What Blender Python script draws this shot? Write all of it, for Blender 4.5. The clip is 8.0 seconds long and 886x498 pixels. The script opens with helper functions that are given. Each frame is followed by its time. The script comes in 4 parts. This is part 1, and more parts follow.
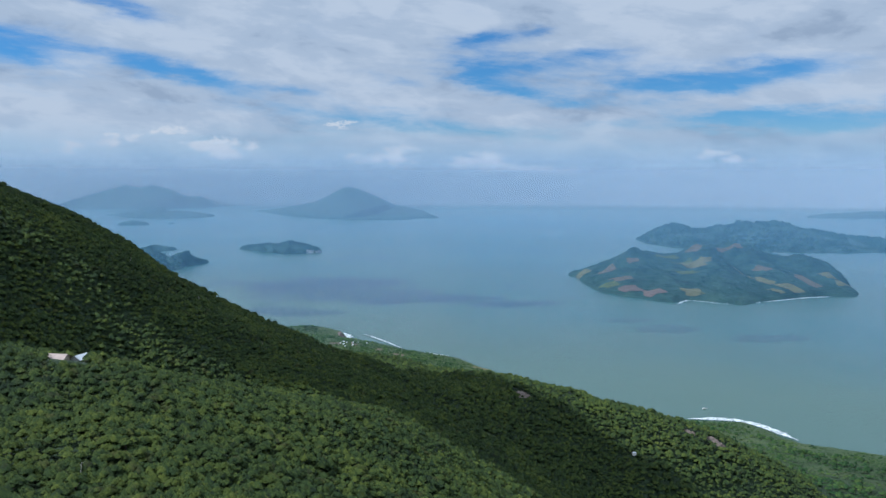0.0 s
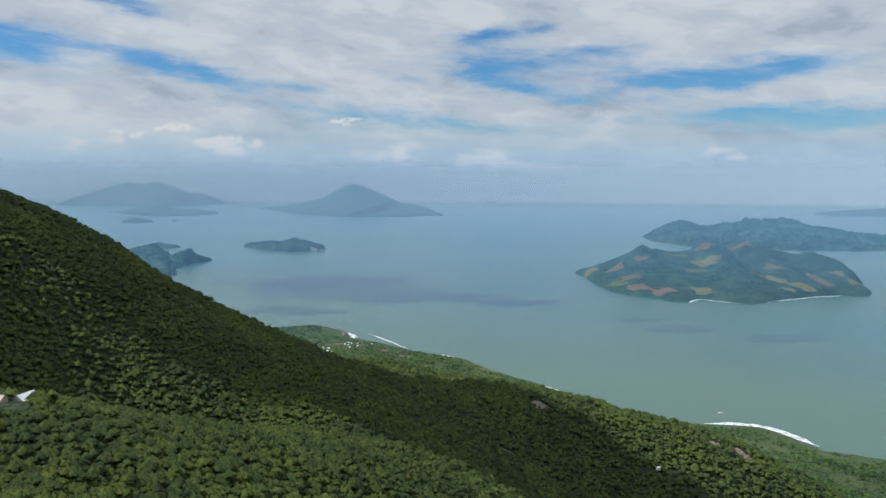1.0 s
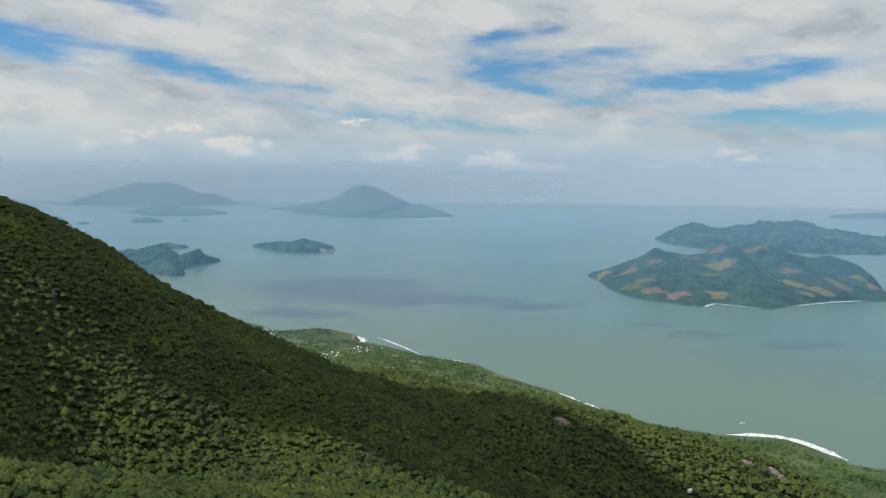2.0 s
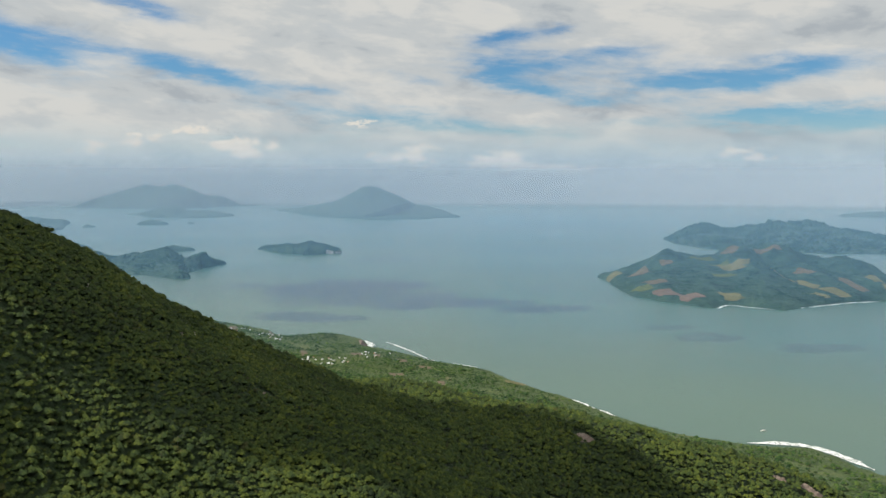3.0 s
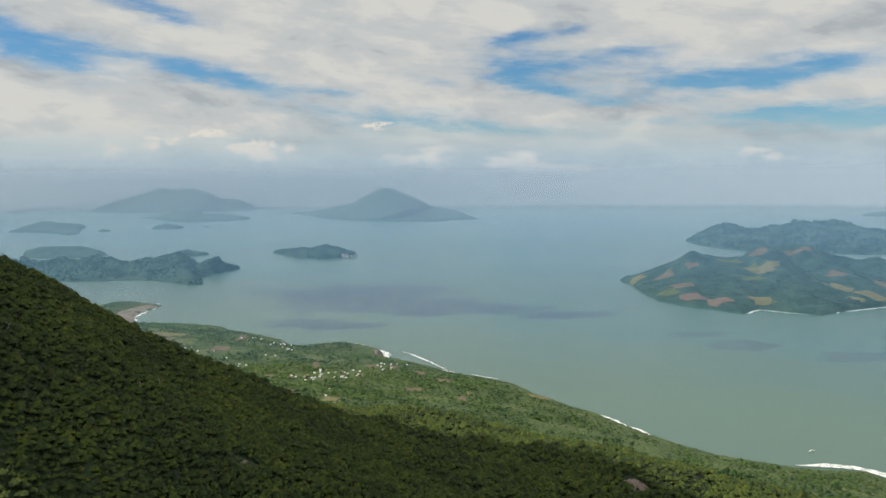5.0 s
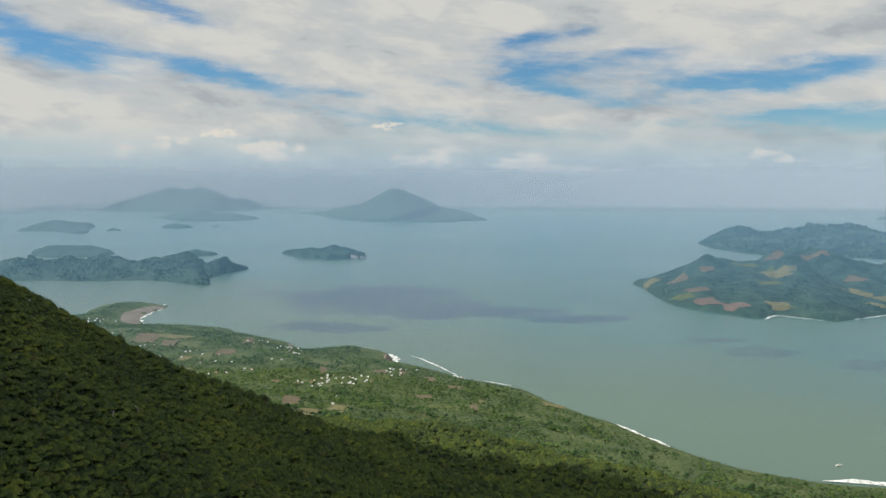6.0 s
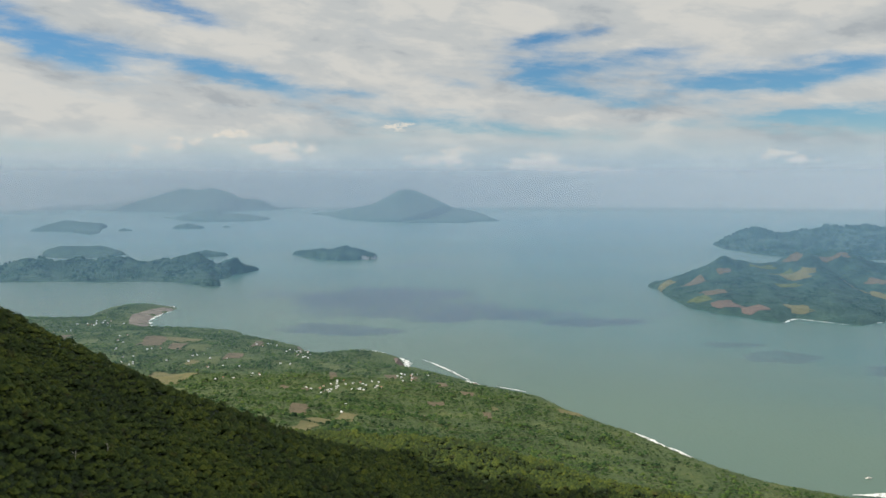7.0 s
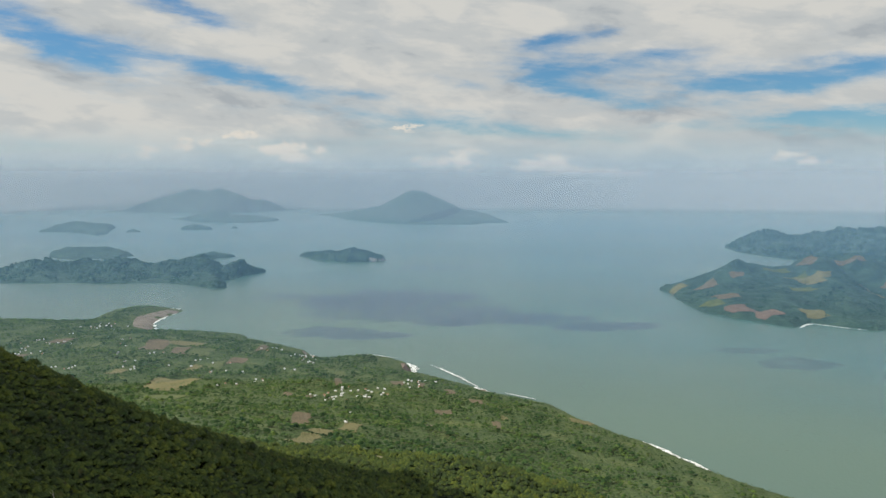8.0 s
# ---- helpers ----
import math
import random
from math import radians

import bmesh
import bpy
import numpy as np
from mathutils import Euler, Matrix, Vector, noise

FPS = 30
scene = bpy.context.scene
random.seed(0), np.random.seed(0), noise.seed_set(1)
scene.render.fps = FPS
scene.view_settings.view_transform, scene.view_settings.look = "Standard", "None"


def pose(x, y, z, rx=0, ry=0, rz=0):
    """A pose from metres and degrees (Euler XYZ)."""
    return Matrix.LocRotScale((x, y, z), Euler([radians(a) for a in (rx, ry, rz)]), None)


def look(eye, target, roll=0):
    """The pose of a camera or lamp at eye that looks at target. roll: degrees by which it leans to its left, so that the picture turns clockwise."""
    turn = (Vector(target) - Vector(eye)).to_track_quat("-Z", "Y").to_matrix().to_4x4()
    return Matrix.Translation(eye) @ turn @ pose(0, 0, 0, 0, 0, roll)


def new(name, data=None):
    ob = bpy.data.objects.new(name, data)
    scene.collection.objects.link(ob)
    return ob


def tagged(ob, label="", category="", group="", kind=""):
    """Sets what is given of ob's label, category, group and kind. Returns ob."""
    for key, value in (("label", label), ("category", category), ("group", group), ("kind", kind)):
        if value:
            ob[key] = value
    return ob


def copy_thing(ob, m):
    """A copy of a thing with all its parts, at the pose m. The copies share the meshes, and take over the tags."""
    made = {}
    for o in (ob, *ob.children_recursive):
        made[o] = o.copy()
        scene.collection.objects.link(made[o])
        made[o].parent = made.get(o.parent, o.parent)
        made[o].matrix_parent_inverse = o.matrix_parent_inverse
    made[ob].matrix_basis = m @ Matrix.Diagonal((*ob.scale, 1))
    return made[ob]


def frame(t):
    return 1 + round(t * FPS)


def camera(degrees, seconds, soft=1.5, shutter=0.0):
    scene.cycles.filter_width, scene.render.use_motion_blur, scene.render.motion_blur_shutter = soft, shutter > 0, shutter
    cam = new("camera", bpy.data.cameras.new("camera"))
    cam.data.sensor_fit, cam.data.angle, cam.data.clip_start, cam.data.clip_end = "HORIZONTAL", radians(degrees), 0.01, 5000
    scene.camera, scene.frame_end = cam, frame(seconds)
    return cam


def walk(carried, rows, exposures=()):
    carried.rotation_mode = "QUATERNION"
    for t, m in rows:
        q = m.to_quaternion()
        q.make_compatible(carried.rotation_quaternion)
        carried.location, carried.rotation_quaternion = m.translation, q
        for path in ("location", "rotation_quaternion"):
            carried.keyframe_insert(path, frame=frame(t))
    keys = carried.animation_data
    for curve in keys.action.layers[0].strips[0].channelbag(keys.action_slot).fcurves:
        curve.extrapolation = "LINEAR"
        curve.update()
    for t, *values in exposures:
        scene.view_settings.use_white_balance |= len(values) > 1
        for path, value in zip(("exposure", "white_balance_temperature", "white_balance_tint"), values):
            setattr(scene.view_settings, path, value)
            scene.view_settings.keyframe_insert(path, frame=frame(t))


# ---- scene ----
cam = camera(57.0, 8.0, soft=1.5)
PATH = [
    (0, (2.669, -9.946, 129.501), (2.836, -7.959, 129.339), 0.1),
    (0.5, (2.285, -2.688, 129.533), (2.449, -0.701, 129.368), 0.1),
    (1, (1.823, 4.451, 129.441), (1.98, 6.438, 129.272), 0.1),
    (1.5, (1.337, 11.539, 129.37), (1.483, 13.526, 129.2), 0.1),
    (1.7, (1.155, 14.323, 129.416), (1.296, 16.311, 129.247), 0.2),
    (2.8, (-0.031, 28.627, 129.558), (0.089, 30.617, 129.394), 0.2),
    (3, (-0.126, 31.359, 129.575), (-0.007, 33.349, 129.41), -0.0),
    (3.5, (-0.163, 38.465, 129.649), (-0.048, 40.454, 129.484), -0.1),
    (4, (0.133, 45.682, 129.788), (0.235, 47.673, 129.623), -0.2),
    (4.5, (0.166, 53.27, 129.944), (0.254, 55.261, 129.781), -0.2),
    (4.7, (0.053, 56.264, 129.942), (0.137, 58.256, 129.78), -0.4),
    (5.8, (-1.021, 72.267, 129.772), (-0.959, 74.259, 129.612), -0.1),
    (6, (-1.19, 75.091, 129.762), (-1.133, 77.084, 129.603), -0.1),
    (6.5, (-1.44, 81.883, 129.739), (-1.394, 83.876, 129.58), -0.1),
    (7, (-1.518, 88.211, 129.836), (-1.489, 90.205, 129.678), -0.1),
    (7.5, (-1.28, 94.256, 129.968), (-1.264, 96.249, 129.811), 0.0),
    (8, (-1.064, 100.33, 130.175), (-1.056, 102.324, 130.02), 0.0),
]
walk(cam, [(t, look(e, g, r)) for t, e, g, r in PATH],
     exposures=[(0, -0.20, 5200, 8), (0.5, -0.16, 5500, 8), (1.0, -0.10, 5950, 8), (1.5, -0.05, 6250, 8), (3.0, -0.01, 6800, 8), (8.0, -0.06, 6900, 8)])

# ---------------------------------------------------------------- light
SUN_EL, SUN_AZ = radians(48), radians(-90)     # azimuth from +y towards +x
to_sun = Vector((math.cos(SUN_EL) * math.sin(SUN_AZ), math.cos(SUN_EL) * math.cos(SUN_AZ), math.sin(SUN_EL)))
sun_data = bpy.data.lights.new("sun", "SUN")
sun_data.energy, sun_data.angle, sun_data.color = 4.4, radians(0.6), (1.0, 0.95, 0.86)
sun = new("sun", sun_data)
sun.matrix_world = look((0, 0, 900), Vector((0, 0, 900)) - to_sun)


def node(tree, kind, ins=None, **props):
    n = tree.nodes.new(kind)
    for k, v in props.items():
        setattr(n, k, v)
    for k, v in (ins or {}).items():
        if isinstance(v, bpy.types.NodeSocket):
            tree.links.new(v, n.inputs[k])
        else:
            n.inputs[k].default_value = v
    return n


def math_node(tree, op, a, b=0.0, c=0.0, clamp=False):
    return node(tree, "ShaderNodeMath", {0: a, 1: b, 2: c}, operation=op, use_clamp=clamp).outputs[0]


def mix_color(tree, f, a, b, how="MIX"):
    n = node(tree, "ShaderNodeMix", data_type="RGBA", blend_type=how, clamp_factor=True)
    for k, v in ((0, f), (6, a), (7, b)):
        if isinstance(v, bpy.types.NodeSocket):
            tree.links.new(v, n.inputs[k])
        else:
            n.inputs[k].default_value = v if k == 0 else (*v, 1)
    return n.outputs[2]


def ramp(tree, f, stops, smooth=False):
    n = node(tree, "ShaderNodeValToRGB", {0: f})
    if smooth:
        n.color_ramp.interpolation = "EASE"
    while len(n.color_ramp.elements) < len(stops):
        n.color_ramp.elements.new(0.5)
    for e, (p, c) in zip(n.color_ramp.elements, stops):
        e.position, e.color = p, (*((c,) * 3 if isinstance(c, (int, float)) else c), 1)
    return n.outputs[0]


def map_range(tree, v, a, b, c=0.0, d=1.0, how="SMOOTHSTEP"):
    return node(tree, "ShaderNodeMapRange", {0: v, 1: a, 2: b, 3: c, 4: d}, interpolation_type=how).outputs[0]


def noise_tex(tree, vec, scale, detail=4.0, rough=0.55, distortion=0.0):
    return node(tree, "ShaderNodeTexNoise", {"Vector": vec, "Scale": scale, "Detail": detail, "Roughness": rough,
                                             "Distortion": distortion})


world = bpy.data.worlds.new("sky")
scene.world = world
world.use_nodes = True
wt = world.node_tree
wt.nodes.clear()
sky = node(wt, "ShaderNodeTexSky", sky_type="NISHITA", sun_disc=False, sun_elevation=SUN_EL, sun_rotation=SUN_AZ,
           air_density=1.0, dust_density=0.3, ozone_density=3.0, altitude=100.0)
way = node(wt, "ShaderNodeTexCoord").outputs["Generated"]
xyz = node(wt, "ShaderNodeSeparateXYZ", {0: way}).outputs
azimuth = math_node(wt, "ARCTAN2", xyz[0], xyz[1])
elevation = math_node(wt, "ARCSINE", xyz[2])
flat_dir = node(wt, "ShaderNodeCombineXYZ", {0: azimuth, 1: math_node(wt, "MULTIPLY", elevation, 3.2), 2: 0.0}).outputs[0]
wisp_fine = noise_tex(wt, flat_dir, 22.0, 6.0, 0.6, 0.2)
shift = noise_tex(wt, flat_dir, 11.0, 7.0, 0.62).outputs["Color"]
sh = node(wt, "ShaderNodeSeparateXYZ", {0: shift}).outputs
az_w = math_node(wt, "MULTIPLY_ADD", math_node(wt, "SUBTRACT", sh[0], 0.5), 0.10, azimuth)
el_w = math_node(wt, "MULTIPLY_ADD", math_node(wt, "SUBTRACT", sh[1], 0.5), 0.035, elevation)


def sky_blob(az, el, half_long, half_thick, lean, strength):
    """A soft elongated spot in the sky: where it lies and its half sizes and lean, in degrees."""
    c, s = math.cos(radians(lean)), math.sin(radians(lean))
    half_long, half_thick = half_long * 1.1, half_thick * 1.45
    da = math_node(wt, "SUBTRACT", az_w, radians(az))
    de = math_node(wt, "SUBTRACT", el_w, radians(el))
    u = math_node(wt, "ADD", math_node(wt, "MULTIPLY", da, c / radians(half_long)), math_node(wt, "MULTIPLY", de, s / radians(half_long)))
    v = math_node(wt, "ADD", math_node(wt, "MULTIPLY", da, -s / radians(half_thick)), math_node(wt, "MULTIPLY", de, c / radians(half_thick)))
    r = math_node(wt, "ADD", math_node(wt, "MULTIPLY", u, u), math_node(wt, "MULTIPLY", v, v))
    return math_node(wt, "MULTIPLY", math_node(wt, "EXPONENT", math_node(wt, "MULTIPLY", r, -1.0)), strength)


# openings in the cloud sheet, and the small white heaps low over the sea
GAPS = [(-26.4, 9.9, 3.0, 0.79, -30, 0.8), (-22.5, 8.36, 3.4, 0.87, -12, 1.05), (-16.5, 7.83, 3.5, 0.4, -8, 0.6), (-12.0, 6.98, 3.8, 0.56, -12, 0.9), (-5.5, 6.42, 2.8, 0.24, -5, 0.5),
        (-17.2, 11.37, 3.6, 0.52, -14, 1.05), (7.4, 9.7, 2.1, 0.48, 5, 0.95), (11.6, 10.43, 1.3, 0.28, 10, 0.65), (11.1, 7.95, 5.4, 0.71, 0, 0.7), (7.2, 7.58, 1.8, 0.48, -5, 0.75),
        (10.3, 6.28, 3.1, 0.36, -10, 0.75), (14.8, 8.75, 4.8, 0.48, 5, 0.45), (19.5, 6.57, 4.9, 0.67, 3, 1.0), (26.0, 7.04, 4.8, 0.6, 6, 1.05), (12.6, 5.4, 2.1, 0.24, 0, 0.6),
        (23.0, 4.36, 3.0, 0.36, 0, 0.8), (27.2, 3.94, 3.8, 0.6, 0, 1.0), (32.0, 4.13, 3.4, 0.56, 3, 0.9), (-0.7, 4.44, 8.3, 0.67, -4, 0.62), (8.0, 3.44, 6.6, 0.36, -5, 0.55),
        (16.3, 3.87, 3.5, 0.32, 0, 0.5), (-7.0, 3.06, 6.2, 0.56, 0, 0.4), (-26.4, 2.49, 2.9, 0.4, 0, 0.5), (1.7, 6.94, 2.4, 0.28, -8, 0.4),
        (-38, 7.0, 6, 1.0, -8, 0.9), (46, 5.5, 7, 1.0, 0, 0.9)]
HEAPS = [(-16.9, 2.95, 1.5, 0.32, 0, 0.8), (-20.1, 2.24, 1.4, 0.28, 0, 0.7), (-13.4, 3.38, 1.3, 0.36, 4, 0.9), (-9.9, 2.35, 1.6, 0.48, 6, 1.0), (-10.9, 2.07, 1.5, 0.24, -10, 0.8),
        (-2.3, 3.86, 1.2, 0.28, 0, 0.8), (1.7, 1.87, 1.3, 0.52, 0, 1.1), (7.4, 1.39, 1.8, 0.52, 0, 1.15), (11.1, 1.07, 3.4, 0.24, -2, 0.9), (-0.7, 1.6, 2.4, 0.2, 0, 0.6),
        (19.5, 0.51, 2.8, 0.2, 0, 0.7), (22.8, 2.09, 0.7, 0.4, 0, 0.8), (24.7, 1.39, 2.3, 0.24, -4, 0.8)]
gap = 0.0
for row in GAPS:
    gap = math_node(wt, "ADD", gap, sky_blob(*row))
puff = noise_tex(wt, node(wt, "ShaderNodeMapping", {"Vector": flat_dir, "Scale": (1.0, 0.55, 1.0)}).outputs[0], 60.0, 6.0, 0.62, 0.2).outputs[0]
heap = 0.0
for row in HEAPS:
    heap = math_node(wt, "ADD", heap, sky_blob(*row))
# torn, streaky structure along the drift of the cloud sheet
streak_dir = node(wt, "ShaderNodeCombineXYZ", {0: azimuth, 1: math_node(wt, "MULTIPLY_ADD", azimuth, 0.5, math_node(wt, "MULTIPLY", elevation, 5.5)), 2: 0.3}).outputs[0]
streak = noise_tex(wt, streak_dir, 10.0, 8.0, 0.62, 0.35).outputs[0]
tear = math_node(wt, "MULTIPLY_ADD", math_node(wt, "SUBTRACT", streak, 0.5), 1.9, math_node(wt, "MULTIPLY", math_node(wt, "SUBTRACT", wisp_fine.outputs[0], 0.5), 1.1))
bare_sky = math_node(wt, "ADD", math_node(wt, "MINIMUM", gap, 1.1), math_node(wt, "MULTIPLY", tear, math_node(wt, "MULTIPLY_ADD", gap, 0.55, 0.42, clamp=True)))
cover = map_range(wt, bare_sky, 0.0, 1.25, 1.0, 0.0)
# below three degrees the sheet breaks up into haze
cover = math_node(wt, "MULTIPLY", cover, map_range(wt, el_w, radians(-1.0), radians(4.6), 0.0, 1.0))
lump_dir = node(wt, "ShaderNodeCombineXYZ", {0: azimuth, 1: math_node(wt, "MULTIPLY_ADD", azimuth, 0.30, math_node(wt, "MULTIPLY", elevation, 2.6)), 2: 0.7}).outputs[0]
lump = noise_tex(wt, lump_dir, 13.0, 8.0, 0.58, 0.3).outputs[0]
shade = math_node(wt, "MULTIPLY_ADD", noise_tex(wt, flat_dir, 4.5, 5.0, 0.55, 0.4).outputs[0], 0.5, math_node(wt, "MULTIPLY_ADD", streak, 0.12, math_node(wt, "MULTIPLY", lump, 0.38)))
cloud_color = ramp(wt, shade, [(0.38, (0.40, 0.445, 0.50)), (0.47, (0.53, 0.565, 0.60)), (0.56, (0.645, 0.655, 0.66))], True)
cloud_color = mix_color(wt, map_range(wt, elevation, radians(16), radians(50), 0.0, 1.0), cloud_color, (0.80, 0.83, 0.86))
blue = mix_color(wt, 1.0, sky.outputs[0], (0.046, 0.076, 0.098), "MULTIPLY")
haze_color = (0.535, 0.58, 0.605)
tone = mix_color(wt, map_range(wt, elevation, radians(-1.0), radians(5.4), 1.0, 0.0), blue, haze_color)
tone = mix_color(wt, cover, tone, cloud_color)
fluff = math_node(wt, "MULTIPLY_ADD", math_node(wt, "MULTIPLY", math_node(wt, "SUBTRACT", puff, 0.5), math_node(wt, "MULTIPLY", heap, 2.2, clamp=True)), 3.8, heap)
tone = mix_color(wt, math_node(wt, "MULTIPLY", map_range(wt, fluff, 0.30, 1.0), 0.9), tone, (0.76, 0.73, 0.69))
back = node(wt, "ShaderNodeBackground", {"Color": tone, "Strength": 1.0})
wout = node(wt, "ShaderNodeOutputWorld")
wt.links.new(back.outputs[0], wout.inputs[0])


# ---------------------------------------------------------------- materials
def material(name):
    m = bpy.data.materials.new(name)
    m.use_nodes = True
    t = m.node_tree
    b = t.nodes["Principled BSDF"]
    pos = node(t, "ShaderNodeNewGeometry").outputs["Position"]
    return m, t, b, pos


def bump(t, b, height, strength, distance):
    n = node(t, "ShaderNodeBump", {"Strength": strength, "Distance": distance, "Height": height})
    t.links.new(n.outputs[0], b.inputs["Normal"])


def leaf_material(name, dark, mid, light, fine, patch=0.05):
    """Foliage: tone from clump to clump, over patches of the wood, and in the leaves."""
    m, t, b, pos = material(name)
    island = node(t, "ShaderNodeNewGeometry").outputs["Random Per Island"]
    wide = noise_tex(t, pos, patch, 3.0).outputs[0]
    stand = noise_tex(t, pos, fine * 0.05, 4.0, 0.65, 0.4).outputs[0]
    small = noise_tex(t, pos, fine, 4.0, 0.8).outputs[0]
    tree = noise_tex(t, pos, fine * 0.16, 3.0, 0.6).outputs[0]
    f = math_node(t, "MULTIPLY_ADD", island, 0.34, math_node(t, "MULTIPLY_ADD", math_node(t, "SUBTRACT", wide, 0.5), 0.8, math_node(t, "MULTIPLY", tree, 0.7)))
    f = math_node(t, "MULTIPLY_ADD", math_node(t, "SUBTRACT", stand, 0.5), 1.1, math_node(t, "SUBTRACT", f, 0.06))
    f = math_node(t, "ADD", f, math_node(t, "MULTIPLY", math_node(t, "SUBTRACT", small, 0.5), 1.3), clamp=True)
    tone_ = ramp(t, f, [(0.12, dark), (0.5, mid), (0.88, light)])
    # kinds of trees: yellowish, bluish and brownish stands
    hue = noise_tex(t, pos, fine * 0.07, 3.0, 0.6).outputs["Color"]
    parts = node(t, "ShaderNodeSeparateXYZ", {0: hue}).outputs
    tone_ = mix_color(t, map_range(t, parts[0], 0.50, 0.72, 0.0, 0.6), tone_, (light[0] * 0.76, light[1] * 0.78, light[2] * 0.62))
    tone_ = mix_color(t, map_range(t, parts[1], 0.54, 0.74, 0.0, 0.45), tone_, (dark[0] * 1.5, mid[1] * 0.75, mid[2] * 1.3))
    tone_ = mix_color(t, map_range(t, parts[2], 0.57, 0.72, 0.0, 0.5), tone_, (mid[0] * 1.5, mid[1] * 0.78, mid[2] * 1.2))
    t.links.new(tone_, b.inputs["Base Color"])
    b.inputs["Roughness"].default_value = 0.75
    b.inputs["Specular IOR Level"].default_value = 0.08
    bump(t, b, small, 1.0, 1.0 / fine)
    return m


leaf_near = leaf_material("forest_leaves", (0.018, 0.029, 0.015), (0.044, 0.069, 0.020), (0.110, 0.132, 0.025), 9.0, 0.06)
leaf_plain = leaf_material("plain_leaves", (0.011, 0.030, 0.014), (0.039, 0.080, 0.026), (0.108, 0.156, 0.040), 2.2, 0.035)
# island leaves are bluer: distance haze is put into their colours
leaf_isle = leaf_material("hazed_island_leaves", (0.009, 0.035, 0.031), (0.024, 0.068, 0.053), (0.054, 0.102, 0.068), 1.0, 0.02)


def soil_material(name, a, b_, c, scale, rough=0.95):
    m, t, b, pos = material(name)
    n1, n2 = noise_tex(t, pos, scale, 5.0, 0.65).outputs[0], noise_tex(t, pos, scale * 9, 4.0).outputs[0]
    f = math_node(t, "MULTIPLY_ADD", n2, 0.4, math_node(t, "MULTIPLY", n1, 0.6))
    t.links.new(ramp(t, f, [(0.35, a), (0.5, b_), (0.65, c)]), b.inputs["Base Color"])
    b.inputs["Roughness"].default_value = rough
    bump(t, b, n2, 0.5, 0.5 / scale)
    return m


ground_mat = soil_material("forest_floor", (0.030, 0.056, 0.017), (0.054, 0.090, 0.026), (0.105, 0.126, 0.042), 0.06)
# scrub with the blue of distance haze mixed into its colour
island_mat = soil_material("hazed_island_scrub", (0.010, 0.037, 0.032), (0.026, 0.072, 0.055), (0.058, 0.108, 0.070), 0.05)
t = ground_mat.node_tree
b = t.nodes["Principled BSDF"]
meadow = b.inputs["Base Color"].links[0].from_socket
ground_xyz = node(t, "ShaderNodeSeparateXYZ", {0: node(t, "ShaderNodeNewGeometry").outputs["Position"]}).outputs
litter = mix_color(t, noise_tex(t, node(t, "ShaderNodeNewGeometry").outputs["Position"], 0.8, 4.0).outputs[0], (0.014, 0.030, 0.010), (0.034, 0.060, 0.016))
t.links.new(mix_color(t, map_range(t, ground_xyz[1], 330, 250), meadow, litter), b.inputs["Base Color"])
sand_mat = soil_material("grey_sand", (0.13, 0.11, 0.09), (0.20, 0.17, 0.14), (0.27, 0.23, 0.18), 0.1)
rock_mat = soil_material("bare_rock", (0.10, 0.075, 0.06), (0.20, 0.15, 0.12), (0.32, 0.26, 0.22), 0.5)
pale_rock = soil_material("pale_rock", (0.28, 0.26, 0.23), (0.40, 0.38, 0.35), (0.52, 0.50, 0.47), 0.5)
field_brown = soil_material("ploughed_soil", (0.082, 0.076, 0.045), (0.122, 0.098, 0.060), (0.160, 0.128, 0.080), 0.12)
field_straw = soil_material("dry_grass", (0.100, 0.105, 0.042), (0.140, 0.132, 0.056), (0.180, 0.162, 0.075), 0.12)
field_green = soil_material("pasture", (0.056, 0.082, 0.026), (0.082, 0.108, 0.036), (0.116, 0.136, 0.050), 0.12)
field_pink = soil_material("red_soil", (0.108, 0.080, 0.060), (0.150, 0.105, 0.080), (0.185, 0.138, 0.105), 0.06)

water_mat, t, b, pos = material("sea_water")
patch_xy = node(t, "ShaderNodeMapping", {"Vector": pos, "Scale": (1.0, 0.55, 1.0)}).outputs[0]
drift = noise_tex(t, patch_xy, 0.006, 5.0, 0.6, 1.2).outputs[0]
silt = noise_tex(t, pos, 0.0025, 3.0).outputs[0]
water_tone = ramp(t, silt, [(0.35, (0.046, 0.126, 0.130)), (0.65, (0.066, 0.134, 0.118))])
sea_xy = node(t, "ShaderNodeSeparateXYZ", {0: pos}).outputs
wobble = node(t, "ShaderNodeSeparateXYZ", {0: noise_tex(t, pos, 0.011, 5.0, 0.65).outputs["Color"]}).outputs
off_coast = math_node(t, "MULTIPLY_ADD", sea_xy[0], 0.737, math_node(t, "MULTIPLY_ADD", sea_xy[1], 0.676, -421.0))
off_coast = math_node(t, "MULTIPLY_ADD", math_node(t, "SUBTRACT", wobble[2], 0.5), 260.0, off_coast)
water_tone = mix_color(t, map_range(t, off_coast, 20.0, 360.0, 0.65, 0.0), water_tone, (0.084, 0.134, 0.100))
# hand-placed dark patches: cloud shade painted into the water's colour
shade_patch = 0.0
